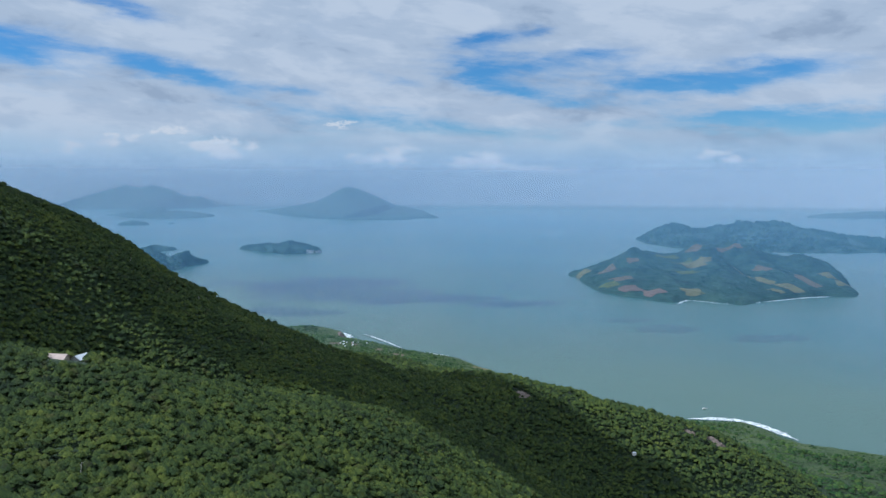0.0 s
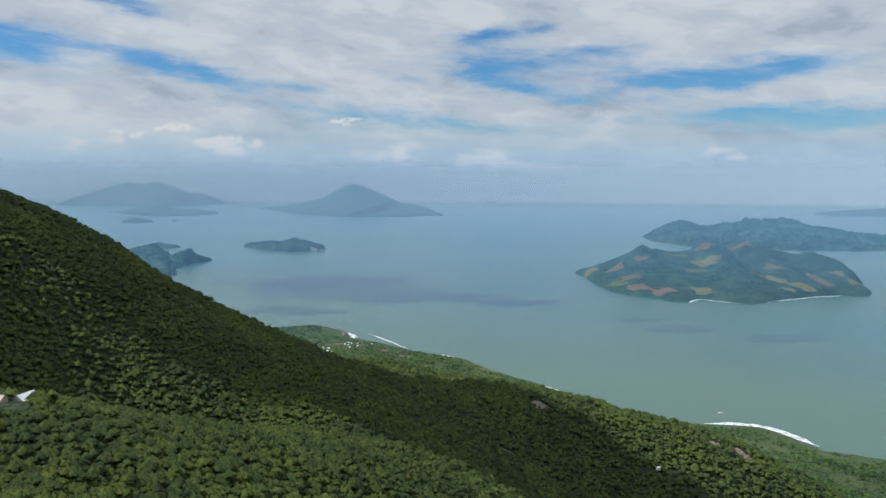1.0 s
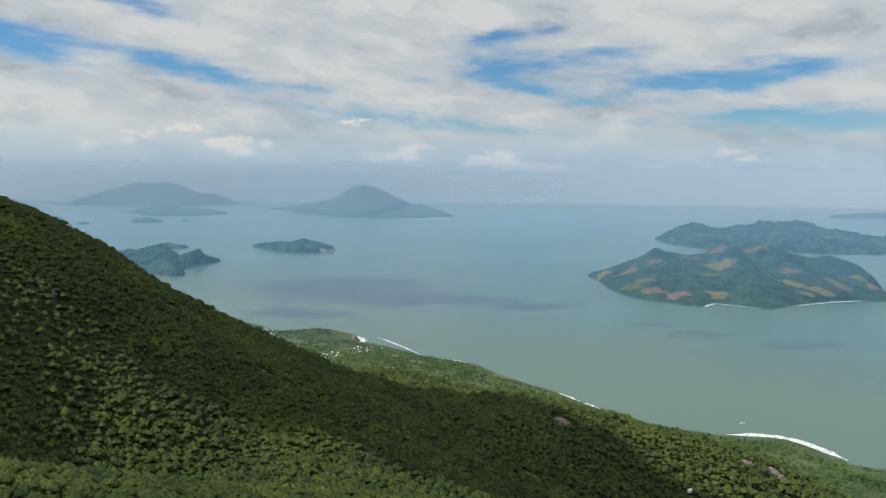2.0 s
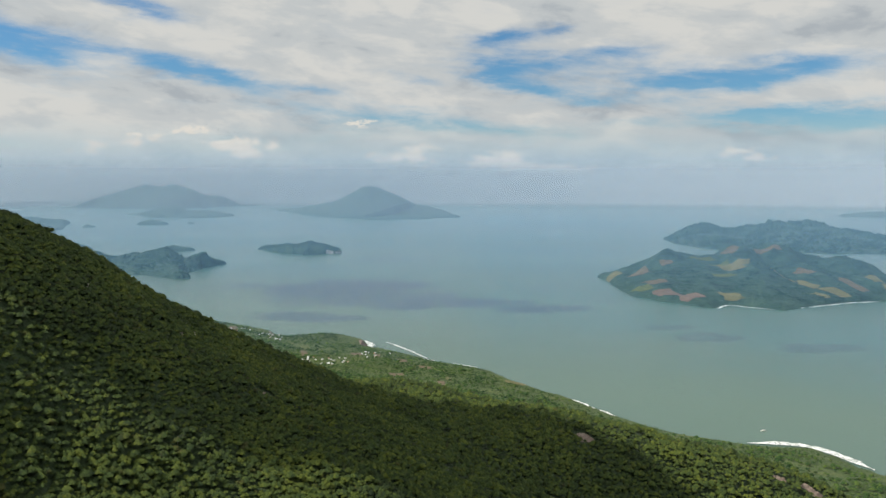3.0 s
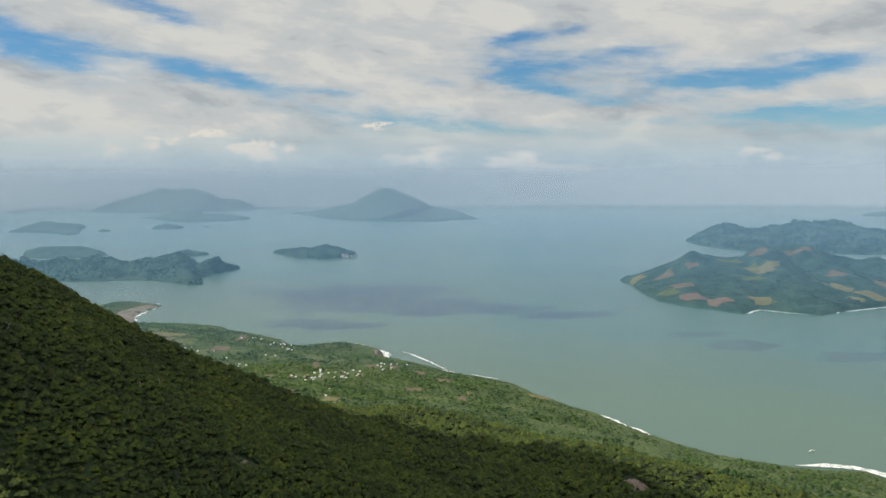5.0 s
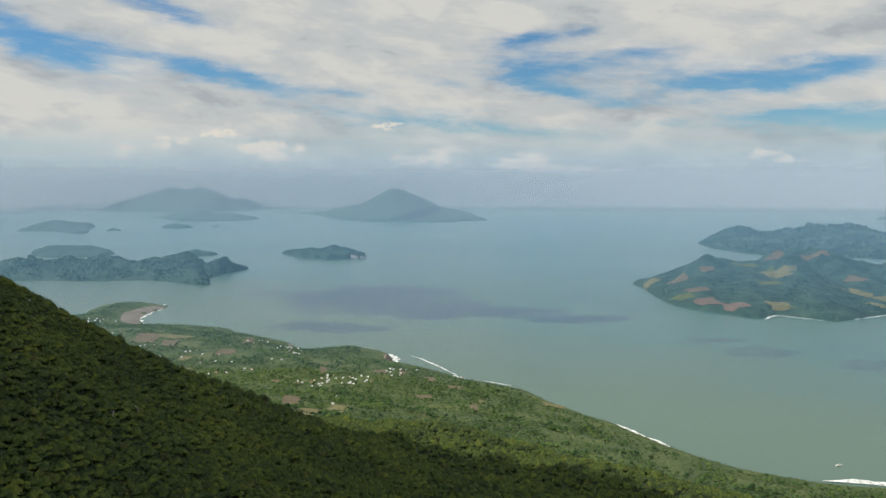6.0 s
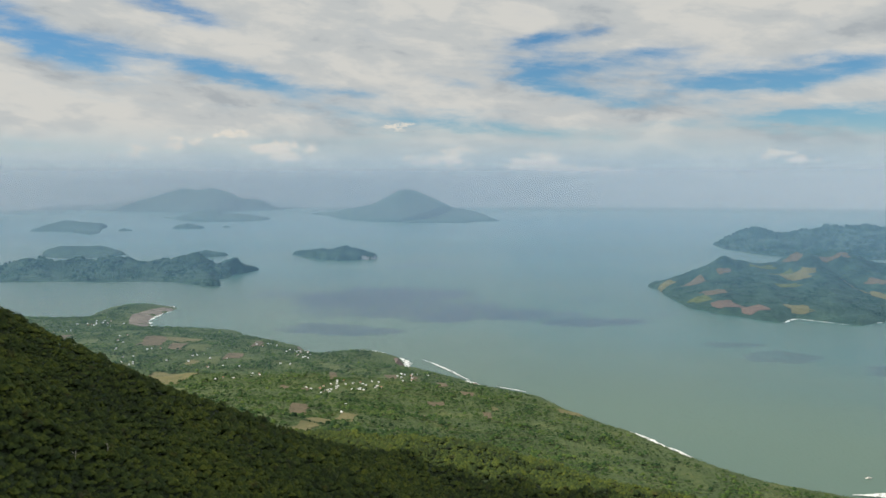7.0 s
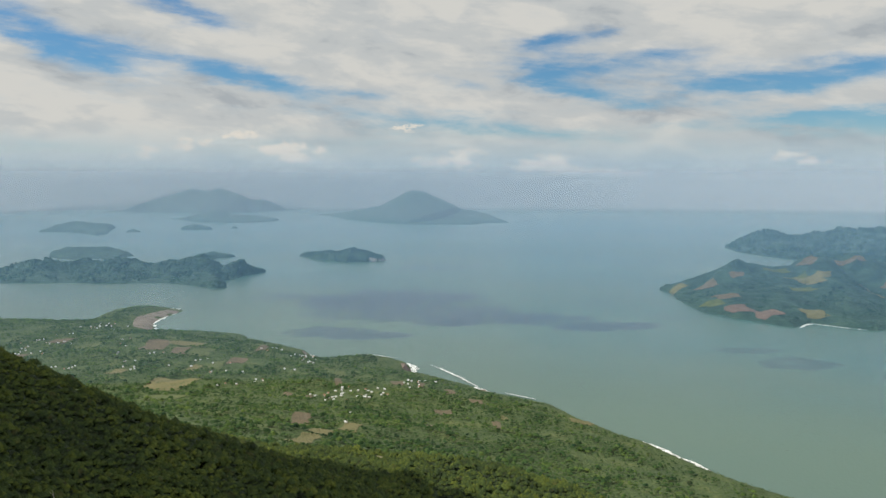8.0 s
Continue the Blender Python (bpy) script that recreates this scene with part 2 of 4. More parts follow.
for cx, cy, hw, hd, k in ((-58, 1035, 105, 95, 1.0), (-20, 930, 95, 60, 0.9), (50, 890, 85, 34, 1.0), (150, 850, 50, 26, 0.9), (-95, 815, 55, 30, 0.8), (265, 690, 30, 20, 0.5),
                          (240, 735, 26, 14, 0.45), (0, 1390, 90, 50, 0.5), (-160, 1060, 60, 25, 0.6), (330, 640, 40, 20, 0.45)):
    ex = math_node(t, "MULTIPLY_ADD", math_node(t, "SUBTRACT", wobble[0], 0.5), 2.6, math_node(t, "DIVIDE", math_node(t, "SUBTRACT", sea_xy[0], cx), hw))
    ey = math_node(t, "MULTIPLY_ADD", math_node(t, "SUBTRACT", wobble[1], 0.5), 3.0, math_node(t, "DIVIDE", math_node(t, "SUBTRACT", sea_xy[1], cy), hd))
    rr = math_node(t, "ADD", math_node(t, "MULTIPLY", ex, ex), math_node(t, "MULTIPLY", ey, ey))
    shade_patch = math_node(t, "MAXIMUM", shade_patch, map_range(t, rr, 0.5, 1.3, k, 0.0))
shade_patch = math_node(t, "MAXIMUM", shade_patch, map_range(t, drift, 0.60, 0.78, 0.0, 0.6))
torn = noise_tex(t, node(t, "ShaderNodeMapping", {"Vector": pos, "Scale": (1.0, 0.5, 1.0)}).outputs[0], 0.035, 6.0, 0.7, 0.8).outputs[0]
shade_patch = math_node(t, "MULTIPLY", shade_patch, map_range(t, torn, 0.33, 0.50, 0.3, 1.0))
water_tone = mix_color(t, shade_patch, water_tone, (0.020, 0.060, 0.096))
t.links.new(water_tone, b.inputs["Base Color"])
b.inputs["Roughness"].default_value = 0.26
b.inputs["IOR"].default_value = 1.33
bump(t, b, noise_tex(t, pos, 0.35, 4.0, 0.6).outputs[0], 0.25, 0.8)

foam_mat, t, b, pos = material("surf_foam")
spray = noise_tex(t, pos, 0.35, 6.0, 0.7).outputs[0]
t.links.new(ramp(t, spray, [(0.35, (0.55, 0.60, 0.60)), (0.6, (0.86, 0.87, 0.86))]), b.inputs["Base Color"])
b.inputs["Roughness"].default_value = 0.8
lace = math_node(t, "MULTIPLY_ADD", noise_tex(t, pos, 0.9, 5.0, 0.7, 0.6).outputs[0], 0.6, math_node(t, "MULTIPLY", noise_tex(t, pos, 0.22, 3.0, 0.6, 0.5).outputs[0], 0.4))
t.links.new(map_range(t, lace, 0.38, 0.56, 0.15, 1.0), b.inputs["Alpha"])
bump(t, b, spray, 0.5, 0.4)


def plain_paint(name, color, rough=0.6):
    m, t, b, pos = material(name)
    n = noise_tex(t, pos, 3.0, 4.0).outputs[0]
    t.links.new(mix_color(t, map_range(t, n, 0.3, 0.7), tuple(c * 0.82 for c in color), color), b.inputs["Base Color"])
    b.inputs["Roughness"].default_value = rough
    return m


wall_white, wall_cream = plain_paint("limewash", (0.75, 0.74, 0.70)), plain_paint("cream_wall", (0.55, 0.45, 0.33))
roof_old = plain_paint("faded_roof", (0.50, 0.38, 0.32), 0.7)
roof_zinc, roof_tile = plain_paint("zinc_sheet", (0.72, 0.74, 0.76), 0.4), plain_paint("clay_tile", (0.42, 0.20, 0.12), 0.8)


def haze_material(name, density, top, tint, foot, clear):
    """Tinted haze sheet that scatters daylight: mostly clear, thinning at the water and upwards."""
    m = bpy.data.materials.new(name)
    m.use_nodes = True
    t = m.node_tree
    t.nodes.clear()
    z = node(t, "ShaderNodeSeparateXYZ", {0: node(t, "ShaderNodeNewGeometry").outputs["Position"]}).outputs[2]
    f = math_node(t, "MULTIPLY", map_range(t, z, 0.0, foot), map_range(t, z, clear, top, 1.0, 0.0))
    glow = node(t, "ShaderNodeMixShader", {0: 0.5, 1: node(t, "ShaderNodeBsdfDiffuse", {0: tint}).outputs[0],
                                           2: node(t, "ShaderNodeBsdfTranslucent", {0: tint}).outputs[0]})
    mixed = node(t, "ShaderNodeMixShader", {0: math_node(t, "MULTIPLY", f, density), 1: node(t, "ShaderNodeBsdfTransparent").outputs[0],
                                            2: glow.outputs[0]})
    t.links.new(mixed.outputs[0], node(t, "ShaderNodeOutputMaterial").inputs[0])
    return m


# ---------------------------------------------------------------- mesh helpers
def mesh_object(name, verts, faces, mat, smooth=True, parent=None):
    """One mesh object from arrays of corners and of triangles or quads."""
    verts, faces = np.asarray(verts, np.float32), np.asarray(faces, np.int32)
    me = bpy.data.meshes.new(name)
    n, k = faces.shape
    me.vertices.add(len(verts))
    me.vertices.foreach_set("co", verts.ravel())
    me.loops.add(n * k)
    me.loops.foreach_set("vertex_index", faces.ravel())
    me.polygons.add(n)
    me.polygons.foreach_set("loop_start", np.arange(0, n * k, k, dtype=np.int32))
    me.polygons.foreach_set("use_smooth", np.full(n, smooth))
    me.update(calc_edges=True)
    me.materials.append(mat)
    ob = new(name, me)
    if parent:
        ob.parent = parent
    return ob


def lattice(nx, ny):
    """Quads of a grid of nx by ny corners, row by row."""
    i = np.arange(nx * ny).reshape(ny, nx)
    return np.stack([i[:-1, :-1], i[:-1, 1:], i[1:, 1:], i[1:, :-1]], -1).reshape(-1, 4)


def ripple(x, y, size, seed):
    """Smooth value noise, about -1 to 1."""
    u, v = x / size, y / size
    iu, iv = np.floor(u).astype(np.int64), np.floor(v).astype(np.int64)
    fu, fv = u - iu, v - iv
    fu, fv = fu * fu * (3 - 2 * fu), fv * fv * (3 - 2 * fv)

    def corner(a, c):
        h = (a * 374761393 + c * 668265263 + seed * 974711) & 0x7FFFFFFF
        h = ((h ^ (h >> 13)) * 1274126177) & 0x7FFFFFFF
        return ((h ^ (h >> 16)) & 0xFFFF) / 32767.5 - 1
    a, b2, c, d = corner(iu, iv), corner(iu + 1, iv), corner(iu, iv + 1), corner(iu + 1, iv + 1)
    return (a * (1 - fu) + b2 * fu) * (1 - fv) + (c * (1 - fu) + d * fu) * fv


# ---------------------------------------------------------------- the land
COAST = [(-900, 820), (-620, 905), (-426, 882), (-338, 869), (-342, 954), (-296, 966), (-269, 946), (-277, 890), (-275, 866), (-253, 810),
         (-218, 809), (-171, 796), (-159, 773), (-138, 756), (-103, 723), (-97, 702), (-83, 689), (-60, 708), (-36, 698), (-20, 679),
         (-22, 654), (-4, 641), (23, 614), (29, 602), (57, 580), (69, 571), (80, 541), (96, 513), (105, 502), (123, 463),
         (145, 432), (175, 415), (205, 410), (216, 372), (246, 353), (320, 320), (400, 220), (420, 0), (380, -300), (-900, -300)]
# hills and hollows: centre, radius, height
# first two and last four: unseen peaks, added to cast shade on the slope
FLANK = [(-85, 80, 20, 56.0), (-112, 118, 22, 24.0), (-135, 100, 45, -14.0), (-130, 100, 105, 192.9), (-60, 70, 45, -56.3), (-15, 45, 25, 5.8),
         (-24, 58, 15, 9.8), (-3, 66, 15, 1.3), (15, 84, 15, 7.6), (-22, 92, 17, 4.2), (-30, 115, 22, -13.6),
         (-60, 155, 28, -0.4), (-75, 150, 20, -11.8), (-30, 160, 16, -1.2), (-12, 150, 25, -6.2), (60, 20, 70, 15.3),
         (0, -60, 70, 66.3), (-180, 168, 26, 54.0), (-182, 215, 26, 52.0), (-190, 268, 26, 55.0), (-200, 325, 26, 45.0)]
FOOT = [(-105, 205, 38, -44.2), (-40, 185, 22, -9.2), (-58, 180, 18, 4.3), (-47, 208, 16, 6.4), (-22, 225, 18, 3.0),
         (5, 240, 20, -5.7), (-75, 195, 20, 14.4), (-15, 200, 30, 5.2), (20, 190, 28, 3.8), (40, 235, 28, 12.8),
         (75, 235, 28, 15.6), (115, 252, 28, 19.5), (20, 285, 40, 19.4), (-60, 230, 50, -4.8), (-30, 340, 70, 1.8),
         (-120, 330, 110, 33.9), (170, 280, 45, 5.5), (-220, 560, 180, 6.7)]

SPUR = [(-32, 48, 9, 0.4), (-22, 48, 9, -0.3), (-12, 48, 9, -0.4), (-42, 58, 9, 0.6), (-32, 58, 9, 1.1), (-22, 58, 9, -0.3), (-12, 58, 9, -0.7),
        (-42, 68, 9, 0.5), (-32, 68, 9, 1.3), (-22, 68, 9, 0.4), (-12, 68, 9, 0.3), (-2, 68, 9, 0.8), (18, 68, 9, -0.3), (28, 68, 9, -0.3),
        (-32, 78, 9, 0.4), (-12, 78, 9, 1.0), (-2, 78, 9, 1.2), (8, 78, 9, 0.8), (18, 78, 9, -1.2), (28, 78, 9, -1.4), (-12, 88, 9, 0.7),
        (-2, 88, 9, 0.9), (8, 88, 9, 1.6), (18, 88, 9, -1.3), (28, 88, 9, -1.9)]

# the crest of the flank
CREST = [(-102, 162, 12, -0.4), (-88, 162, 12, -1.5), (-74, 162, 12, -0.8), (-60, 162, 12, 0.3), (-102, 176, 12, -0.7), (-88, 176, 12, -2.4), (-60, 176, 12, 1.4),
         (-46, 176, 12, 0.5), (-102, 190, 12, -0.3), (-88, 190, 12, -0.9), (-74, 190, 12, -0.4), (-60, 190, 12, -0.8), (-74, 204, 12, -0.6), (-60, 204, 12, -0.9),
         (-46, 204, 12, 0.5), (-32, 204, 12, -0.4), (-18, 204, 12, -0.4), (-46, 218, 12, 0.6), (-32, 232, 12, 0.3), (-18, 232, 12, 0.3)]
# unseen ridge beside the flank and dip behind it, shaped to cast shade
SHADE_RIDGE = [(-110, 40, 28, -44), (-130, 0, 34, -70), (-105, 75, 22, -70), (-108, 108, 20, -32), (-112, 145, 20, -18), (-128, 180, 22, 73), (-145, 215, 24, 54),
          (-165, 250, 28, 80), (-185, 290, 30, 53), (-150, 60, 32, -35), (-150, 110, 32, -26), (-165, 155, 30, 80), (-190, 200, 34, 79), (-70, -20, 26, -70)]


def shore(x, y):
    """Metres inland from the waterline (negative at sea)."""
    best, inside = np.full(x.shape, 1e9), np.zeros(x.shape, bool)
    for (ax, ay), (bx, by) in zip(COAST, COAST[1:] + COAST[:1]):
        dx, dy = bx - ax, by - ay
        k = np.clip(((x - ax) * dx + (y - ay) * dy) / (dx * dx + dy * dy), 0, 1)
        if not (ax <= -900 and bx <= -900) and not (ay <= -300 and by <= -300):
            best = np.minimum(best, np.hypot(x - ax - k * dx, y - ay - k * dy))
        if ay != by:
            inside ^= ((ay > y) != (by > y)) & (x < (bx - ax) * (y - ay) / (by - ay) + ax)
    return np.where(inside, best, -best) - 4.0 * np.clip((x + 60) / 70, 0, 1)


def land(x, y):
    """Height of the mainland at plan points (arrays)."""
    d = shore(x, y)
    z = 10 * (1 - np.exp(-np.maximum(d, 0) / 40))
    for cx, cy, r, h in FLANK + FOOT + SPUR + CREST + SHADE_RIDGE:
        z = z + h * np.exp(-((x - cx) ** 2 + (y - cy) ** 2) / (2 * r * r))
    rough = np.clip(d / 80, 0, 1)
    z = z + rough * (1.1 * ripple(x, y, 26, 1) + 0.6 * ripple(x, y, 11, 2) + 0.25 * ripple(x, y, 5, 3))
    d = d + 2.5 * ripple(x, y, 13, 5) * np.clip(np.abs(d) / 4, 0, 1)
    z = np.minimum(z, 0.8 + 1.1 * np.maximum(d, 0))
    return np.where(d > 0, np.maximum(z, 0.3), np.maximum(0.25 * d, -6))


def steps(*spans):
    """Grid lines: spans of (from, to, step)."""
    return np.concatenate([np.arange(a, b, s) for a, b, s in spans])


gx = steps((-900, -400, 20), (-400, -100, 6), (-100, 150, 2.5), (150, 440, 5))
gy = steps((-300, 10, 10), (10, 320, 2.5), (320, 1000, 5))
X, Y = np.meshgrid(gx, gy)
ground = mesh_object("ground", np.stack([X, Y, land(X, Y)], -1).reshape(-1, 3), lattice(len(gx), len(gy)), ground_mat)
tagged(ground, "steep green volcano flank falling to a coastal plain", "hillside", kind="structure")

sx = np.concatenate([-np.geomspace(7000, 40, 40), np.linspace(0, 0, 1), np.geomspace(40, 7000, 40)])
SX, SY = np.meshgrid(sx, sx)
sea = mesh_object("water", np.stack([SX, SY, 0 * SX], -1).reshape(-1, 3), lattice(len(sx), len(sx)), water_mat)
tagged(sea, "calm grey-green bay with darker patches of painted shade", "sea", kind="structure")


# ---------------------------------------------------------------- islands
def to_line(x, y, line):
    """Distance from plan points to a line of (x, y, height), and the height at the nearest place on it."""
    best, high = np.full(x.shape, 1e9), np.zeros(x.shape)
    for (ax, ay, ah), (bx, by, bh) in zip(line, line[1:]):
        dx, dy = bx - ax, by - ay
        k = np.clip(((x - ax) * dx + (y - ay) * dy) / (dx * dx + dy * dy), 0, 1)
        d = np.hypot(x - ax - k * dx, y - ay - k * dy)
        high = np.where(d < best, ah + (bh - ah) * k, high)
        best = np.minimum(best, d)
    return best, high


def isle_height(coast, ridges, wide, rough, bank, seed, sharp=0.12):
    """A function for the height of an island: a coast as plan points, ridges as lines of (x, y, height) with a half width."""
    ring = [(px, py, 0) for px, py in coast + coast[:1]]

    def height(x, y):
        jitter = wide * 0.14
        xx, yy = x + jitter * ripple(x, y, wide * 0.5, seed), y + jitter * ripple(x, y, wide * 0.5, seed + 1)
        d = to_line(xx, yy, ring)[0]
        inside = np.zeros(x.shape, bool)
        for (ax, ay, _), (bx, by, _) in zip(ring, ring[1:]):
            if ay != by:
                inside ^= ((ay > yy) != (by > yy)) & (xx < (bx - ax) * (yy - ay) / (by - ay) + ax)
        z = 0 * x
        for line, w in ridges:
            g, h = to_line(x, y, line)
            g = g / w
            z = (z ** 4 + (h * ((1 - sharp) * np.exp(-g * g / 2) + sharp * np.exp(-0.9 * g))) ** 4) ** 0.25
        gully = np.abs(ripple(x, y, wide * 0.55, seed + 5)) + 0.6 * np.abs(ripple(x, y, wide * 0.24, seed + 6))
        z = z * (1 + rough * (1.0 * ripple(x, y, wide * 0.8, seed + 3) + 0.6 * ripple(x, y, wide * 0.3, seed + 4) - 1.5 * (gully - 0.55)))
        edge = np.clip(d / bank, 0, 1)
        return np.where(inside, (z + 0.02 * wide) * (edge * (2 - edge)) ** 0.6, np.maximum(-0.3 * d, -3.0))
    return height


def island(name, coast, ridges, label, wide=60, rough=0.10, bank=None, seed=1, cells=110, sharp=0.12):
    """An island or headland as one mesh. Gives the object and its height function."""
    height = isle_height(coast, ridges, wide, rough, bank or wide * 0.35, seed, sharp)
    px, py = np.array(coast, float).T
    gap = 0.15 * wide
    nx = cells
    ny = int(min(130, max(24, cells * (np.ptp(py) + 2 * gap) / (np.ptp(px) + 2 * gap))))
    x, y = np.meshgrid(np.linspace(px.min() - gap, px.max() + gap, nx), np.linspace(py.min() - gap, py.max() + gap, ny))
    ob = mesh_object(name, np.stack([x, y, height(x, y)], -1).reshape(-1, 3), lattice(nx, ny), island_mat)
    return tagged(ob, label, "island"), height


def cliff_face(height, x0, x1, y0, y1):
    """Corners and quads of a broken rock face over the steep end of an island."""
    x, y = np.meshgrid(np.linspace(x0, x1, 26), np.linspace(y0, y1, 22))
    z = height(x, y)
    steep = np.hypot(*np.gradient(z))
    z = np.where(steep > np.percentile(steep, 82), z + 0.5 + 0.7 * ripple(x, y, 2.5, 77), z - 1.5)
    return np.stack([x, y, z], -1).reshape(-1, 3), lattice(26, 22)


def islet(cx, cy, rx, ry, high, label, seed):
    """A small islet: an uneven oval with one hump."""
    coast = [(cx + rx * math.sin(a) * (1 + 0.2 * math.sin(3 * a + seed)), cy + ry * math.cos(a)) for a in np.linspace(0, 2 * math.pi, 10, endpoint=False)]
    return island("islet", coast, [([(cx - 0.45 * rx, cy, high * 0.7), (cx - 0.1 * rx, cy, high), (cx + 0.5 * rx, cy, high * 0.6)], 0.5 * rx)],
                  label, wide=rx * 0.8, seed=seed, cells=40)


island("island", [(-505, 3690), (-400, 3420), (-296, 3179), (-180, 2960), (-73, 2830), (97, 2822), (219, 2985), (240, 3080), (200, 3300), (60, 3550), (-200, 3750), (-420, 3760)],
       [([(-500, 3640, 8), (-391, 3450, 22), (-302, 3250, 38), (-237, 3250, 51), (-171, 3250, 82), (-128, 3250, 102), (-102, 3250, 109), (-62, 3250, 101),
          (-19, 3250, 85), (12, 3250, 71), (90, 3250, 36), (151, 3150, 15), (215, 3030, 5)], 130)],
       "conical volcanic island, hazy blue-green, rising from the bay", wide=150, rough=0.05, seed=3, sharp=0.5)
island("island", [(-2180, 4640), (-1900, 4420), (-1641, 4260), (-1160, 4040), (-948, 4260), (-800, 4500), (-720, 4700), (-1100, 4720), (-1800, 4740)],
       [([(-2130, 4560, 12), (-1700, 4500, 24), (-1581, 4350, 36), (-1403, 4350, 86), (-1286, 4350, 117), (-1198, 4350, 106), (-1154, 4350, 117), (-1066, 4350, 94),
          (-965, 4380, 52), (-880, 4400, 53), (-825, 4420, 40), (-752, 4600, 15)], 130)],
       "broad hilly island far off in the haze", wide=150, rough=0.05, seed=8)
island("island", [(-1060, 3330), (-895, 3084), (-747, 2955), (-658, 2985), (-601, 3125), (-620, 3260), (-800, 3330), (-950, 3380)],
       [([(-1010, 3220, 9), (-915, 3150, 20), (-841, 3150, 36), (-799, 3150, 31), (-778, 3150, 19), (-693, 3150, 19), (-620, 3130, 5)], 70)],
       "low wooded island in the hazy bay", wide=70, seed=12)
island("island", [(-1133, 2400), (-1078, 2400), (-1002, 2366), (-945, 2287), (-901, 2240), (-890, 2300), (-940, 2420), (-1000, 2600), (-1030, 2690), (-1090, 2600), (-1150, 2480)],
       [([(-1125, 2450, 7), (-1105, 2450, 15), (-1065, 2500, 28), (-1036, 2500, 20), (-1020, 2620, 12)], 40), ([(-1040, 2470, 14), (-1000, 2380, 9), (-920, 2265, 6)], 35)],
       "small wooded islet with a low peak", wide=50, seed=17)
islet(-729, 2545, 43, 34, 15, "tiny wooded islet in open water", 21)
islet(-869, 2410, 20, 16, 7, "tiny dark rock islet in open water", 22)
islet(-629, 2595, 13, 12, 5, "tiny dark rock islet in open water", 23)
islet(-412, 1588, 34, 30, 11, "small wooded islet behind the headland", 24)
headland, headland_z = island("headland", [(-900, 1230), (-591, 1190), (-437, 1184), (-346, 1183), (-317, 1158), (-294, 1129), (-274, 1131), (-283, 1170), (-299, 1200), (-290, 1232), (-284, 1286),
                    (-266, 1330), (-290, 1370), (-340, 1352), (-420, 1370), (-520, 1400), (-660, 1400), (-900, 1380)],
       [([(-850, 1300, 12), (-700, 1290, 9), (-644, 1290, 7), (-619, 1290, 17), (-582, 1290, 20), (-462, 1290, 23), (-421, 1290, 15), (-404, 1290, 18), (-380, 1290, 20),
          (-337, 1290, 24), (-316, 1290, 11), (-305, 1290, 19), (-293, 1290, 25), (-281, 1297, 16), (-268, 1320, 5)], 24),
        ([(-345, 1285, 20), (-325, 1220, 13), (-293, 1150, 7)], 20), ([(-470, 1285, 19), (-450, 1215, 8)], 22), ([(-580, 1285, 16), (-560, 1215, 7)], 24)],
       "long wooded headland with a steep rounded tip", wide=34, rough=0.13, seed=27, cells=260)
island("headland", [(-711, 1585), (-636, 1530), (-583, 1565), (-575, 1620), (-610, 1680), (-700, 1690), (-740, 1640)],
       [([(-722, 1640, 8), (-704, 1640, 14), (-634, 1640, 13), (-604, 1640, 7)], 38)], "low wooded headland across the inlet", wide=36, seed=31)
cliff_isle, cliff_isle_z = island("island", [(-262, 1610), (-222, 1552), (-162, 1480), (-125, 1489), (-98, 1510), (-105, 1545), (-150, 1580), (-220, 1620)],
       [([(-250, 1590, 8), (-239, 1560, 13), (-199, 1540, 16), (-179, 1540, 13), (-154, 1540, 18), (-134, 1535, 15), (-112, 1525, 9)], 32)],
       "low wooded island with a pale cliff at its tip", wide=34, rough=0.12, seed=35)
tagged(mesh_object("cliff", *cliff_face(cliff_isle_z, -122, -96, 1494, 1534), pale_rock, smooth=False), "pale bare cliff at the island's tip", "rock")
ISLE_COAST = [(280, 1125), (268, 1030), (272, 945), (285, 900), (304, 865), (328, 838), (338, 850), (350, 866), (385, 826), (450, 853), (490, 873), (556, 882), (580, 930),
              (605, 1000), (605, 1080), (580, 1150), (520, 1190), (420, 1190), (340, 1170)]
fields_isle, fields_isle_z = island("island", ISLE_COAST,
       [([(285, 1105, 5), (318, 1085, 19), (353, 1060, 35), (385, 1060, 28), (412, 1065, 31), (439, 1060, 43), (483, 1060, 45), (515, 1055, 36), (535, 1050, 34), (558, 1030, 35),
          (558, 985, 28), (557, 930, 15), (553, 892, 4)], 42),
        ([(345, 1040, 27), (322, 985, 18), (300, 910, 6)], 32), ([(400, 1040, 27), (372, 970, 20), (335, 862, 5)], 32),
        ([(440, 1035, 34), (425, 960, 25), (390, 850, 5)], 34), ([(490, 1035, 35), (495, 970, 27), (478, 885, 7)], 34)],
       "hilly island with brown fields between dark woods", wide=60, rough=0.13, seed=39, cells=200)
